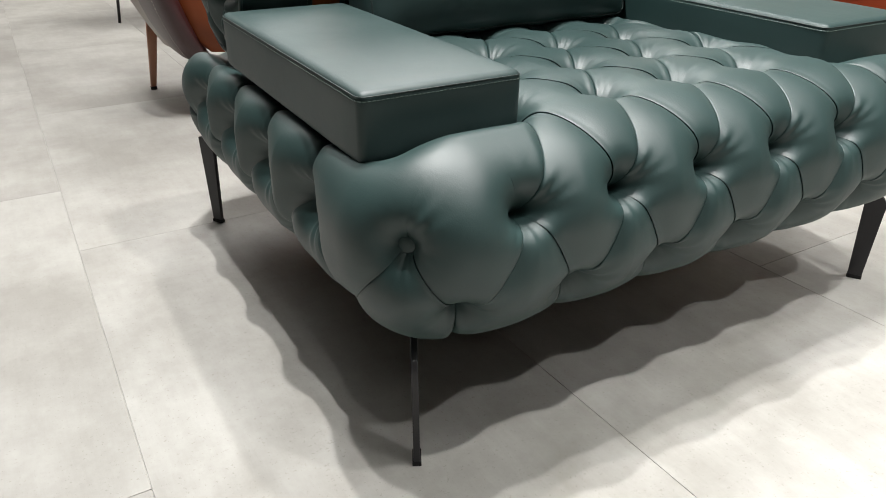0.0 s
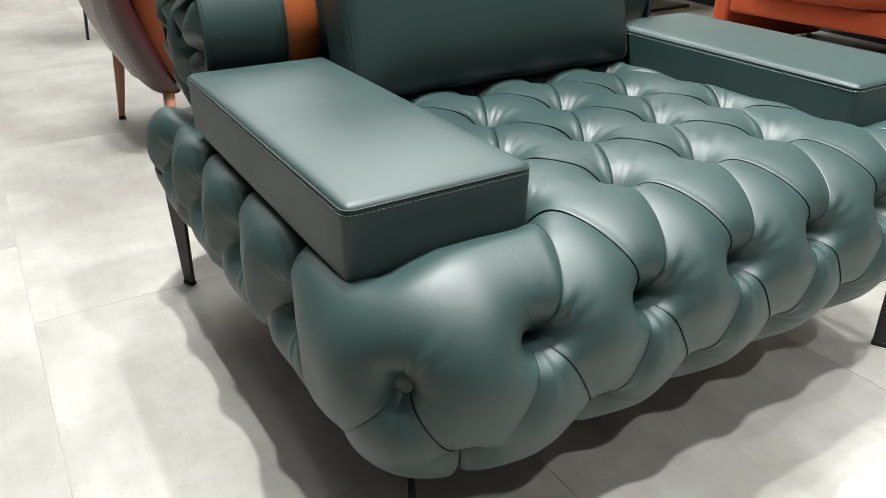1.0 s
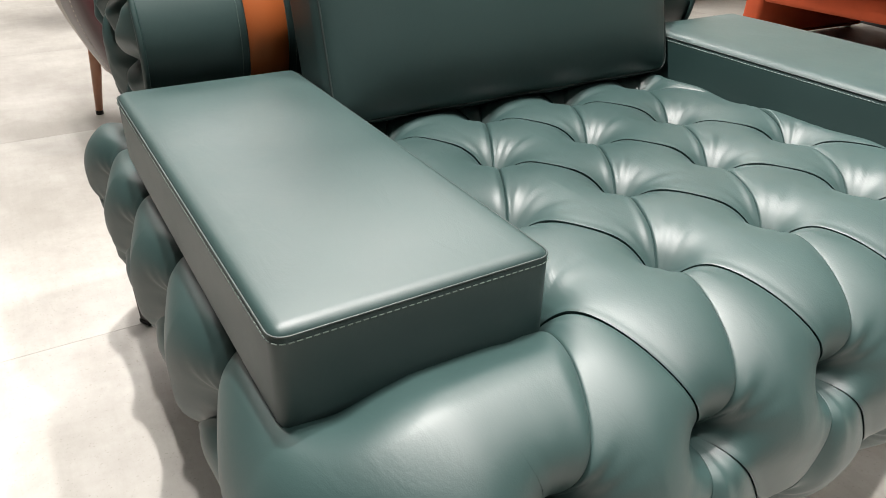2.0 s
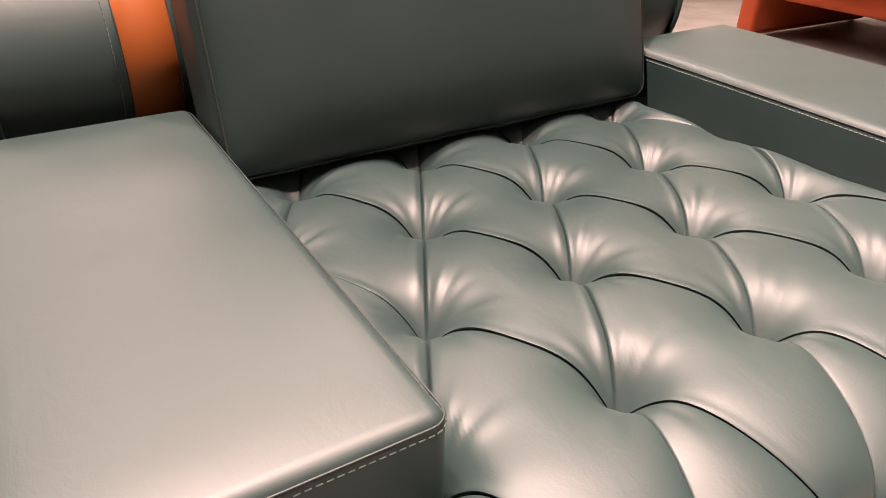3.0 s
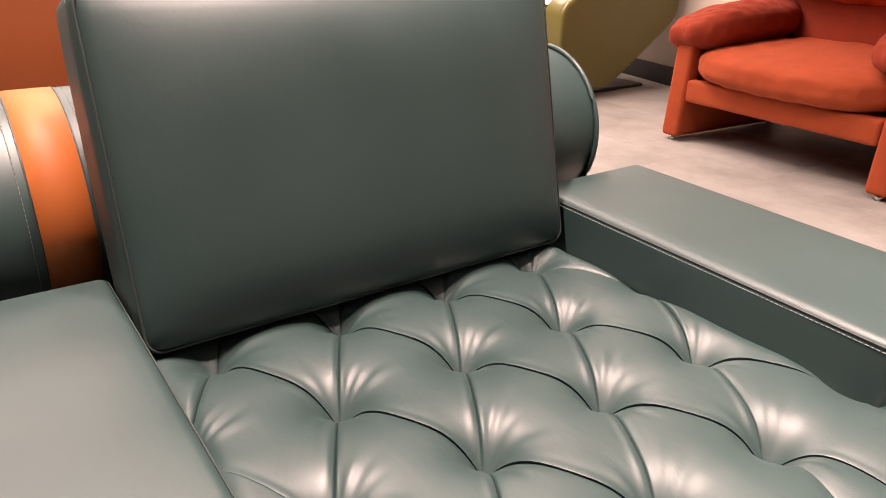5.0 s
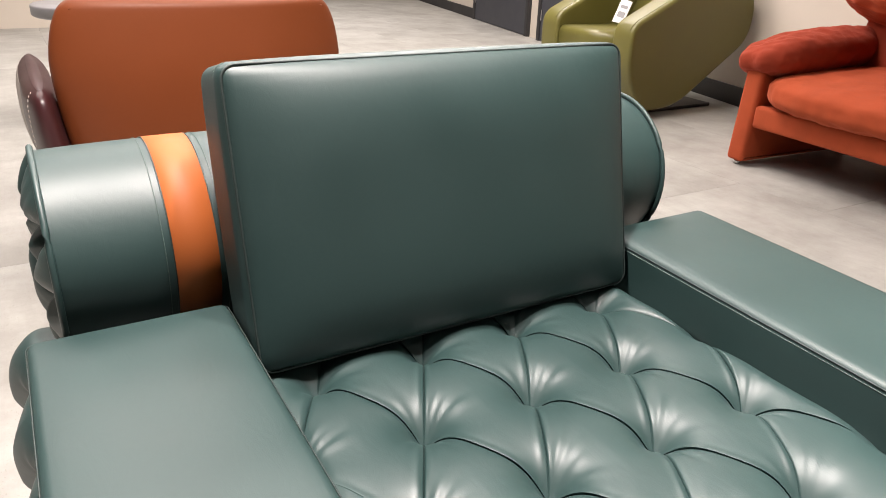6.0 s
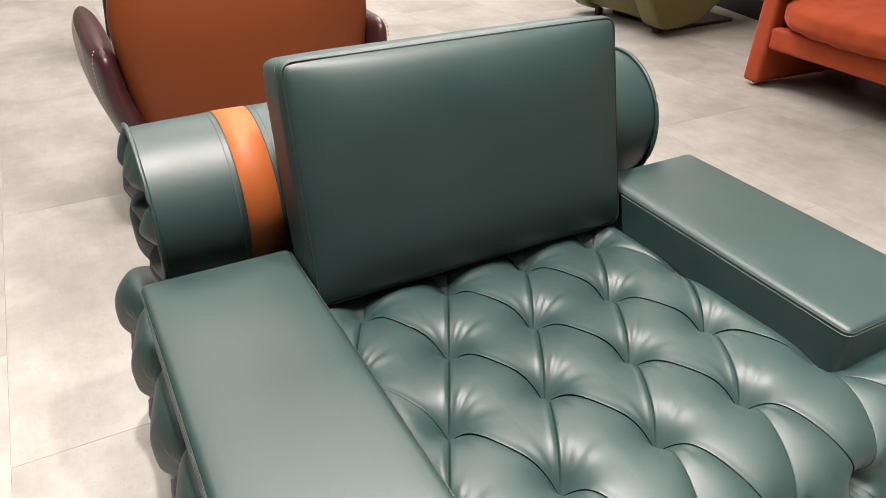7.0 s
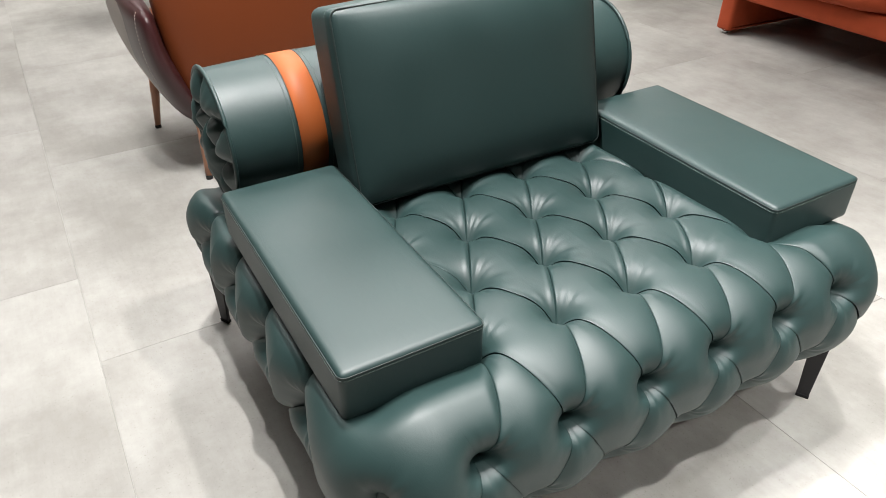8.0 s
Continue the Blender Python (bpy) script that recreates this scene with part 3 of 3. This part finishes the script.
def leather_button(p, way, r=0.0125):
    bm = bmesh.new()
    rings = []
    prof = [(0, 0.0048), (0.35, 0.0046), (0.7, 0.0036), (0.92, 0.0018), (1.0, -0.001), (0.95, -0.004)]
    for f, h in prof:
        rings.append([bm.verts.new((r * f * math.cos(a), r * f * math.sin(a), h)) for a in np.linspace(0, 2 * math.pi, 20, endpoint=False)] if f else [bm.verts.new((0, 0, h))])
    for k in range(20):
        bm.faces.new((rings[0][0], rings[1][k], rings[1][(k + 1) % 20]))
    for a, b in zip(rings[1:], rings[2:]):
        for k in range(20):
            bm.faces.new((a[k], b[k], b[(k + 1) % 20], a[(k + 1) % 20]))
    turn = Vector(way).to_track_quat("Z", "Y").to_matrix().to_4x4()
    part("button", moved(bm, Matrix.Translation(p) @ turn), GREEN, armchair, "round leather-covered button")


for s in (-1, 1):
    q, w = envelope([(CX + s * 0.507, 0.099, 0.338)])
    leather_button(q[0] - w[0] * 0.034, w[0], 0.0148)


def rim_loop(hx, hy, r, z, n=6):
    """A rounded rectangle at height z."""
    out = []
    for cx, cy, a0 in ((hx - r, hy - r, 0), (-hx + r, hy - r, 90), (-hx + r, -hy + r, 180), (hx - r, -hy + r, 270)):
        for a in np.linspace(a0, a0 + 90, n):
            out.append((cx + r * math.cos(radians(a)), cy + r * math.sin(radians(a)), z))
    return out


# arms: slabs with a stitched top panel
def arm(x0, x1, y0, y1, z0, z1):
    hx, hy, hz = (x1 - x0) / 2, (y1 - y0) / 2, (z1 - z0) / 2
    at = Matrix.Translation(((x0 + x1) / 2, (y0 + y1) / 2, (z0 + z1) / 2)) @ Matrix.Rotation(radians(1.6), 4, "X")
    ob = part("arm", moved(block((hx, hy, hz), 0.011, 14, crown=(0.002, 0.002, 0.005), power=4.0), at), GREEN, armchair, "flat dark green leather arm pad")
    part("seam", moved(tube(rim_loop(hx + 0.0004, hy + 0.0004, 0.013, hz - 0.0055), 0.0008, True), at), SEAM, ob, "dark seam line")
    part("stitching", moved(stitches(rim_loop(hx + 0.0012, hy + 0.0012, 0.013, hz - 0.0105), radius=0.00065, closed=True), at), THREAD, ob, "pale green topstitching")
    return ob


arm(-0.521, -0.290, 0.176, 0.742, 0.411, 0.503)
arm(0.331, 0.572, 0.172, 0.724, 0.411, 0.503)


# back cushion, leaning on the bolster
W2, H2, T2 = 0.298, 0.187, 0.052
lean = Matrix.Translation((0.0155, 0.666, 0.6385)) @ Matrix.Rotation(radians(-12.5), 4, "X")
lean = lean @ Matrix.Translation((0, T2, 0)) @ Matrix.Rotation(radians(90), 4, "X")
cushion = part("back_cushion", moved(block((W2, H2, T2), 0.017, 26, crown=(0.004, 0.004, 0.030), power=5.0), lean), GREEN, armchair, "plump dark green leather back cushion")
part("piping", moved(tube(rim_loop(W2 - 0.0030, H2 - 0.0030, 0.018, T2 - 0.0035), 0.0018, True), lean), SEAM, cushion, "dark piped edge")
part("stitching", moved(stitches(rim_loop(W2 + 0.0008, H2 + 0.0008, 0.016, T2 - 0.022), closed=True), lean), THREAD, cushion, "pale green topstitching")

# bolster
BY, BZ, BR, BX = 0.900, 0.553, 0.139, 0.492
bolster = thing("bolster", 0, 0, 0, 0, "", "")
bolster.parent = armchair
bolster.location.x = 0.014


def ring(x, r, n=72):
    return [(x, BY + r * math.cos(a), BZ + r * math.sin(a)) for a in np.linspace(0, 2 * math.pi, n, endpoint=False)]


def sleeve(xs, rs, n=72):
    bm = bmesh.new()
    rows = [[bm.verts.new(p) for p in ring(x, r, n)] for x, r in zip(xs, rs)]
    for a, b in zip(rows, rows[1:]):
        for k in range(n):
            bm.faces.new((a[k], b[k], b[(k + 1) % n], a[(k + 1) % n]))
    return bm


xs = np.linspace(-BX, BX, 40)
part("cover", sleeve(xs, BR - 0.004 * np.abs(xs / BX) ** 6), GREEN, bolster, "smooth dark green leather cover")
S0, S1 = -0.357, -0.301
part("band", sleeve([S0, S0 + 0.001, (S0 + S1) / 2, S1 - 0.001, S1], [BR - 0.002, BR + 0.0008, BR + 0.0009, BR + 0.0008, BR - 0.002]), ORANGE, bolster, "bright orange leather band")
for x, out in ((S0, -1), (S1, 1)):
    part("seam", tube(ring(x + out * 0.0006, BR + 0.0002), 0.0009, True), SEAM, bolster, "dark seam line")
    part("stitching", stitches(ring(x + out * 0.0095, BR + 0.0006), closed=True), THREAD, bolster, "pale stitching")


def bolster_end(side):
    """A pleated end cap drawn in at two buttons."""
    bm = bmesh.new()
    n, rings_n = 120, 26
    holes = [(0.0, 0.055), (-0.045, -0.03), (0.05, -0.025), (-0.075, 0.05), (0.075, 0.05)]
    lines = [((0.0, 0.055), (0.0, 0.14)), ((0.0, 0.055), (-0.045, -0.03)), ((0.0, 0.055), (0.05, -0.025)), ((-0.045, -0.03), (-0.075, 0.05)), ((0.05, -0.025), (0.075, 0.05)),
             ((-0.075, 0.05), (-0.125, 0.075)), ((0.075, 0.05), (0.125, 0.075)), ((-0.045, -0.03), (-0.09, -0.11)), ((0.05, -0.025), (0.09, -0.11)), ((-0.075, 0.05), (0.0, 0.055)), ((0.0, 0.055), (0.075, 0.05)), ((-0.045, -0.03), (-0.14, -0.02)), ((0.05, -0.025), (0.14, -0.02)), ((-0.045, -0.03), (0.0, -0.14)), ((0.05, -0.025), (0.0, -0.14))]
    rows = []
    for i in range(rings_n + 1):
        r = BR * (0.985 * i / rings_n) if i else 0.002
        row = []
        for k in range(n):
            a = 2 * math.pi * k / n
            y, z = r * math.cos(a), r * math.sin(a)
            bulge = 0.026 * (1 - (r / BR) ** 4) + 0.0016 * math.sin(23 * a + 2 * math.sin(3 * a)) * (r / BR) ** 2 * (1 - (r / BR) ** 6)
            tot = 0
            for (ay, az), (by, bz) in lines:
                ly, lz = by - ay, bz - az
                t = max(0, min(1, ((y - ay) * ly + (z - az) * lz) / (ly * ly + lz * lz)))
                d = math.hypot(y - ay - t * ly, z - az - t * lz)
                tot += (0.026 * max(0, 1 - d / 0.032) ** 1.8 + 0.007 * math.exp(-d / 0.003)) ** 3
            for hy, hz in holes:
                tot += (0.050 * math.exp(-(math.hypot(y - hy, z - hz) / 0.018) ** 2)) ** 3
            row.append(bm.verts.new((side * (BX + bulge - min(tot ** (1 / 3), 0.055) * min(1, (BR - r) / 0.016)), BY + y, BZ + z)))
        rows.append(row)
    for a, b in zip(rows, rows[1:]):
        for k in range(n):
            bm.faces.new((a[k], b[k], b[(k + 1) % n], a[(k + 1) % n]))
    bm.faces.new(rows[0])
    cap = part("end_cap", bm, GREEN, bolster, "pleated and buttoned leather end cap")
    part("piping", tube(ring(side * BX, BR + 0.0005), 0.0042, True, 8), GREEN, cap, "leather piping round the end")


bolster_end(-1)
bolster_end(1)


# legs: flat black plates set on the diagonal
def plate_leg(x, y, turn, tab=True):
    """x, y: the foot. The plate widens upward; those in front show the mounting tab that turns inward."""
    if tab:
        out = round_outline([(-0.0125, 0.004), (0.0125, 0.004), (0.021, 0.162), (0.013, 0.174), (0.000, 0.180), (-0.052, 0.204), (-0.056, 0.195), (-0.017, 0.164)], [0.001, 0.001, 0.010, 0.003, 0.003, 0.002, 0.002, 0.004], 4)
    else:
        out = round_outline([(-0.0125, 0.004), (0.0125, 0.004), (0.021, 0.205), (-0.023, 0.205)], [0.001, 0.001, 0.003, 0.003], 4)
    at = pose(x, y, 0, 0, 0, turn)
    ob = part("leg", moved(slab(out, 0.009, 0.0012, 2), at), BLACK, armchair, "flat tapered black metal leg", smooth=False)
    part("foot_pad", moved(block((0.0062, 0.0135, 0.004), 0.001, 2, centre=(0, 0, 0.004)), at), RUBBER, ob, "black rubber foot")


plate_leg(-0.497, 0.100, 152)
plate_leg(0.504, 0.104, 208)
plate_leg(-0.519, 1.028, 28, False)
plate_leg(0.520, 1.028, -28, False)

# ---- tan and wine leather tub chair, seen from behind ----
def loft(rows, n=40, power=2.6):
    """Stacked rounded sections: z, x centre, x half, y from, y to."""
    bm = bmesh.new()
    rings = []
    for z, xc, xh, y0, y1 in rows:
        ring_v = []
        for a in np.linspace(0, 2 * math.pi, n, endpoint=False):
            ca, sa = math.cos(a), math.sin(a)
            ring_v.append(bm.verts.new((xc + xh * math.copysign(abs(ca) ** (2 / power), ca), (y0 + y1) / 2 + (y1 - y0) / 2 * math.copysign(abs(sa) ** (2 / power), sa), z)))
        rings.append(ring_v)
    for a, b in zip(rings, rings[1:]):
        for k in range(n):
            bm.faces.new((a[k], a[(k + 1) % n], b[(k + 1) % n], b[k]))
    bm.faces.new(rings[0])
    bm.faces.new(rings[-1])
    return bm


def smooth_rows(rows, n=26):
    """Sections eased between the given ones."""
    rows = np.array(rows, float)
    t = np.linspace(0, 1, len(rows))
    u = 0.5 - 0.5 * np.cos(np.pi * np.linspace(0, 1, n))
    out = []
    for x in u:
        i = min(int(x * (len(rows) - 1)), len(rows) - 2)
        f = x * (len(rows) - 1) - i
        p = [rows[max(0, min(len(rows) - 1, i + k))] for k in (-1, 0, 1, 2)]
        out.append(0.5 * (2 * p[1] + (p[2] - p[0]) * f + (2 * p[0] - 5 * p[1] + 4 * p[2] - p[3]) * f ** 2 + (3 * p[1] - p[0] - 3 * p[2] + p[3]) * f ** 3))
    return out


def tub_chair():
    t = thing("tub_chair", -0.045, 0, 0, 0, "tan leather tub chair with wine-red leather arms and copper legs", "armchair")
    rows = smooth_rows([(0.22, 0, 0.24, 1.88, 1.96), (0.30, 0, 0.31, 1.83, 1.95), (0.45, 0, 0.345, 1.80, 1.93), (0.62, 0, 0.362, 1.785, 1.90), (0.71, 0, 0.352, 1.79, 1.88), (0.762, 0, 0.334, 1.795, 1.87), (0.785, 0, 0.317, 1.80, 1.868), (0.797, 0, 0.297, 1.815, 1.855)], 30)
    bm = loft(rows, 64, 4.0)
    for v in bm.verts:
        v.co.y -= 0.05 * max(0, 1 - (v.co.x / 0.37) ** 2)
    back = part("backrest", bm, TAN, t, "smooth tan leather backrest")
    seam = [(x, 1.808 - 0.05 * (1 - (x / 0.37) ** 2), 0.780 - 0.01 * abs(x / 0.35) ** 6) for x in np.linspace(-0.305, 0.305, 40)]
    part("seam", tube(seam, 0.0018), TAN, back, "raised seam along the top")
    part("seat", block((0.31, 0.30, 0.08), 0.04, 6, crown=(0, 0, 0.02), centre=(0, 2.20, 0.36)), TAN, t, "tan leather seat")
    for s in (-1, 1):
        rows = [(0.185, 0.255, 0.015, 1.93, 2.02), (0.20, 0.275, 0.045, 1.87, 2.12), (0.27, 0.315, 0.055, 1.82, 2.28), (0.38, 0.360, 0.055, 1.78, 2.40), (0.46, 0.382, 0.048, 1.765, 2.47), (0.53, 0.389, 0.044, 1.765, 2.48), (0.575, 0.391, 0.036, 1.775, 2.45), (0.594, 0.391, 0.014, 1.81, 2.40)]
        arm_part = part("arm", loft(smooth_rows([(z, s * x, h, a, e) for z, x, h, a, e in rows])), WINE, t, "glossy wine-red leather arm")
        line_pts = [(s * (x + h * 0.78), a + 0.035, z) for z, x, h, a, e in smooth_rows(rows)[4:22]]
        part("stitching", stitches(line_pts, 0.012, 0.006, 0.0012), TAUPE, arm_part, "pale stitching")
        rows = [(0.225, 0.300, 0.050, 1.97, 2.16), (0.29, 0.328, 0.055, 1.95, 2.28), (0.38, 0.363, 0.057, 1.93, 2.38), (0.46, 0.387, 0.050, 1.91, 2.45), (0.53, 0.394, 0.045, 1.90, 2.46), (0.568, 0.398, 0.033, 1.92, 2.43)]
        part("side_panel", loft(smooth_rows([(z, s * x, h, a, e) for z, x, h, a, e in rows])), TAUPE, t, "taupe leather outer side panel")
        for xa, y, yt in ((0.300, 1.84, 1.92), (0.359, 2.39, 2.33)):
            leg = part("leg", tapered((s * (xa - 0.03), yt, 0.30), (s * xa, y, 0.012), 0.022, 0.011), WOOD, t, "tapered copper-brown leg")
            part("foot_pad", tapered((s * xa, y, 0.013), (s * xa, y, 0.0), 0.012, 0.012), RUBBER, leg, "black foot pad")
    return t


tub_chair()


# ---- rust velvet lounge chair, facing the armchair's side ----
def velvet_chair():
    t = thing("velvet_chair", 2.366, 1.555, 0, -3.9, "orange-red velvet lounge chair with loose pillows", "armchair")
    # x runs from the front to the back, y across
    for s in (-1, 1):
        out = round_outline([(0.0, 0.02), (0.78, 0.02), (0.76, 0.46), (0.03, 0.47)], [0.02, 0.02, 0.05, 0.06], 5)
        bm = slab(out, 0.10, 0.022, 4)
        bm = moved(bm, Matrix.Translation((0, s * 0.497, 0)) @ Matrix.Rotation(radians(-90), 4, "Z") @ Matrix.Scale(1, 4))
        side = part("side_panel", bm, VELVET, t, "velvet-covered side panel reaching the floor")
        for x in (0.03, 0.74):
            part("glide", tapered((x, s * 0.497, 0.022), (x, s * 0.497, 0.0), 0.017, 0.014), CHROME, side, "small chrome glide")
    part("front_rail", block((0.030, 0.447, 0.050), 0.016, 6, crown=(0.003, 0, 0), centre=(0.045, 0, 0.238)), VELVET, t, "velvet front rail")
    part("base", block((0.35, 0.445, 0.02), 0.005, 2, centre=(0.42, 0, 0.262)), RUST, t, "seat base")
    part("seat_cushion", moved(pillow((0.43, 0.474, 0.097), 56, 3.4, 0.12, 0.006, 3), pose(0.365, 0, 0.372, 0, -2, 0)), VELVET, t, "plump orange velvet seat cushion")
    part("back_frame", moved(block((0.05, 0.48, 0.30), 0.03, 6, centre=(0, 0, 0.30)), pose(0.70, 0, 0.16, 0, 8, 0)), RUST, t, "velvet back frame")
    part("back_cushion", moved(pillow((0.085, 0.42, 0.24), 20, 3.5, 0.0, 0.006, 8), pose(0.64, 0, 0.62, 0, 8, 0)), RUST, t, "rust velvet back cushion")
    part("head_pillow", moved(pillow((0.17, 0.49, 0.095), 36, 3.0, 0.45, 0.010, 11), pose(0.54, 0, 0.745, 0, 30, 0)), VELVET, t, "orange velvet head pillow")
    for s in (-1, 1):
        part("arm_pillow", moved(pillow((0.37, 0.185, 0.102), 44, 3.0, 0.35, 0.009, 20 + s), pose(0.36, s * 0.475, 0.512, s * -13, -4, 0)), RUST, t, "rust velvet arm pillow folded over the side")
        part("arm_flap", moved(pillow((0.32, 0.045, 0.12), 16, 4, 0.0, 0.006, 30 + s), pose(0.40, s * 0.538, 0.47, s * 6, 0, 0)), RUST, t, "hanging flap of the arm pillow")
    return t


velvet_chair()


# ---- olive leather lounge chair, tilted on a black base ----
def olive_chair():
    t = thing("olive_chair", 2.48, 3.31, 0, -90, "olive green leather lounge chair tilted back on a black base", "armchair")
    # local y runs from the front to the back, x across
    out = round_outline([(0.14, 0.045), (0.42, 0.055), (0.97, 0.42), (0.99, 0.62), (0.84, 0.88), (0.66, 0.84), (0.0, 0.53), (0.0, 0.27)], [0.07, 0.12, 0.10, 0.10, 0.07, 0.06, 0.07, 0.10], 8)
    for s in (-1, 1):
        bm = slab(out, 0.16, 0.0, 1)
        bmesh.ops.inset_region(bm, faces=[f for f in bm.faces if len(f.verts) > 10], thickness=0.028, depth=0.0)
        for v in bm.verts:
            v.co.x += s * 0.33
        ob = part("side_panel", bm, OLIVE, t, "padded olive leather side")
        mod = ob.modifiers.new("round", "BEVEL")
        mod.width, mod.segments, mod.limit_method, mod.angle_limit = 0.022, 4, "ANGLE", radians(50)
        part("seam", tube([(s * 0.33 + 0.05, y, z) for y, z in out[40:60]], 0.003), OLIVE, ob)
    low = round_outline([(0.15, 0.075), (0.40, 0.075), (0.86, 0.40), (0.62, 0.46), (0.02, 0.47), (0.02, 0.27)], [0.05, 0.08, 0.06, 0.05, 0.05, 0.06], 6)
    part("seat", slab(low, 0.50, 0.0, 1), OLIVE, t, "olive leather seat and front")
    up = round_outline([(0.56, 0.40), (0.82, 0.42), (0.99, 0.90), (0.78, 0.97)], [0.05, 0.05, 0.06, 0.06], 6)
    part("backrest", slab(up, 0.50, 0.0, 1), OLIVE, t, "olive leather backrest")
    part("base", block((0.28, 0.26, 0.010), 0.005, 3, centre=(0.0, 0.62, 0.010)), BLACK, t, "black metal base plate")
    part("stem", block((0.06, 0.05, 0.09), 0.01, 3, centre=(0.0, 0.55, 0.105)), BLACK, t, "black stem")
    for s in (-1, 1):
        part("glide", block((0.02, 0.02, 0.022), 0.004, 2, centre=(s * 0.28, 0.24, 0.022)), BLACK, t, "black glide")
    return t


olive_chair()
tagm = pose(2.80, 3.34, 0.560, 62, 0, -50) @ pose(0, 0, 0, 0, 0, -14)
tag = part("price_tag", moved(block((0.035, 0.075, 0.0012), 0.0008, 3, crown=(0, 0, 0.0)), tagm), PAPER, None)
tagged(tag, "white paper price tag lying on the olive leather seat", "tag")
part("print_bar", moved(block((0.022, 0.010, 0.0004), 0.0, 1, centre=(0, 0.03, 0.0016)), tagm), GREY, tag, "grey printed bar", smooth=False)
part("print_bar", moved(block((0.022, 0.018, 0.0004), 0.0, 1, centre=(0, -0.02, 0.0016)), tagm), GREY, tag, "grey printed bar", smooth=False)


# ---- round side table behind the tub chair ----
def side_table(x, y, h, r):
    t = thing("side_table", x, y, 0, 0, "round grey-topped side table on thin black legs", "table")
    bm = bmesh.new()
    prof = [(0, h), (r - 0.006, h), (r, h - 0.006), (r, h - 0.05), (r - 0.01, h - 0.058), (0, h - 0.058)]
    rows = [[bm.verts.new((max(f, 1e-4) * math.cos(a), max(f, 1e-4) * math.sin(a), z)) for a in np.linspace(0, 2 * math.pi, 48, endpoint=False)] for f, z in prof]
    for a, b in zip(rows, rows[1:]):
        for k in range(48):
            bm.faces.new((a[k], b[k], b[(k + 1) % 48], a[(k + 1) % 48]))
    part("tabletop", bm, GREY, t, "round grey tabletop")
    for a in (205, 325, 85):
        c, s = math.cos(radians(a)), math.sin(radians(a))
        part("leg", tapered((0.62 * r * c, 0.62 * r * s, h - 0.055), (0.80 * r * c, 0.80 * r * s, 0.0), 0.010, 0.008), BLACK, t, "thin black metal leg")


side_table(-0.03, 4.17, 0.575, 0.335)


# ---- doors in the skew wall, skirting ----
def door(name, s, w=0.95, h=2.1):
    a = on_right_wall(s, 0.012)
    turn = math.degrees(math.atan2(rd.y, rd.x))
    m = pose(a.x, a.y, 0, 0, 0, turn)
    d = part(name, moved(block((w / 2, 0.020, h / 2), 0.003, 2, centre=(w / 2, 0.0, h / 2 + 0.006)), m), DOOR, smooth=False)
    tagged(d, "closed dark blue-grey flush door in the plaster wall", "door", kind="structure")
    part("door_frame", moved(block((0.03, 0.032, h / 2 + 0.03), 0.003, 2, centre=(-0.034, 0.0, h / 2 + 0.03)), m), SKIRT, d, smooth=False)
    part("door_frame", moved(block((0.03, 0.032, h / 2 + 0.03), 0.003, 2, centre=(w + 0.034, 0.0, h / 2 + 0.03)), m), SKIRT, d, smooth=False)
    part("hinge", moved(block((0.008, 0.006, 0.05), 0.002, 2, centre=(w - 0.02, 0.026, 0.25)), m), CHROME, d, smooth=False)


door("door_1", 3.78, 1.55)
door("door_2", 2.45)
skirting("baseboard_1", on_right_wall(-5.9, 0.012), on_right_wall(2.38, 0.012))
skirting("baseboard_2", on_right_wall(5.42, 0.012), on_right_wall(9.6, 0.012))
skirting("baseboard_3", Vector((0.7, 11.99, 0)), Vector((5.5, 11.99, 0)))

# ---- floor tiles ----
tw, tl, gap = 0.602, 1.2, 0.0008
tb = block((tw / 2 - gap / 2, tl / 2 - gap / 2, 0.006), 0.0005, 1)
bmesh.ops.recalc_face_normals(tb, faces=tb.faces)
tile_mesh = bpy.data.meshes.new("tile")
tb.to_mesh(tile_mesh)
tb.free()
tile_mesh.materials.append(TILE)
for i in range(-6, 12):
    for k in range(-3, 10):
        ob = new("tile", tile_mesh)
        ob.parent = floor
        stag = (0.0, 0.4, 0.8)[i % 3]
        ob.location = (-0.822 + tw / 2 + i * tw, 1.03 + tl / 2 + (k - 1) * tl - stag, -0.006)
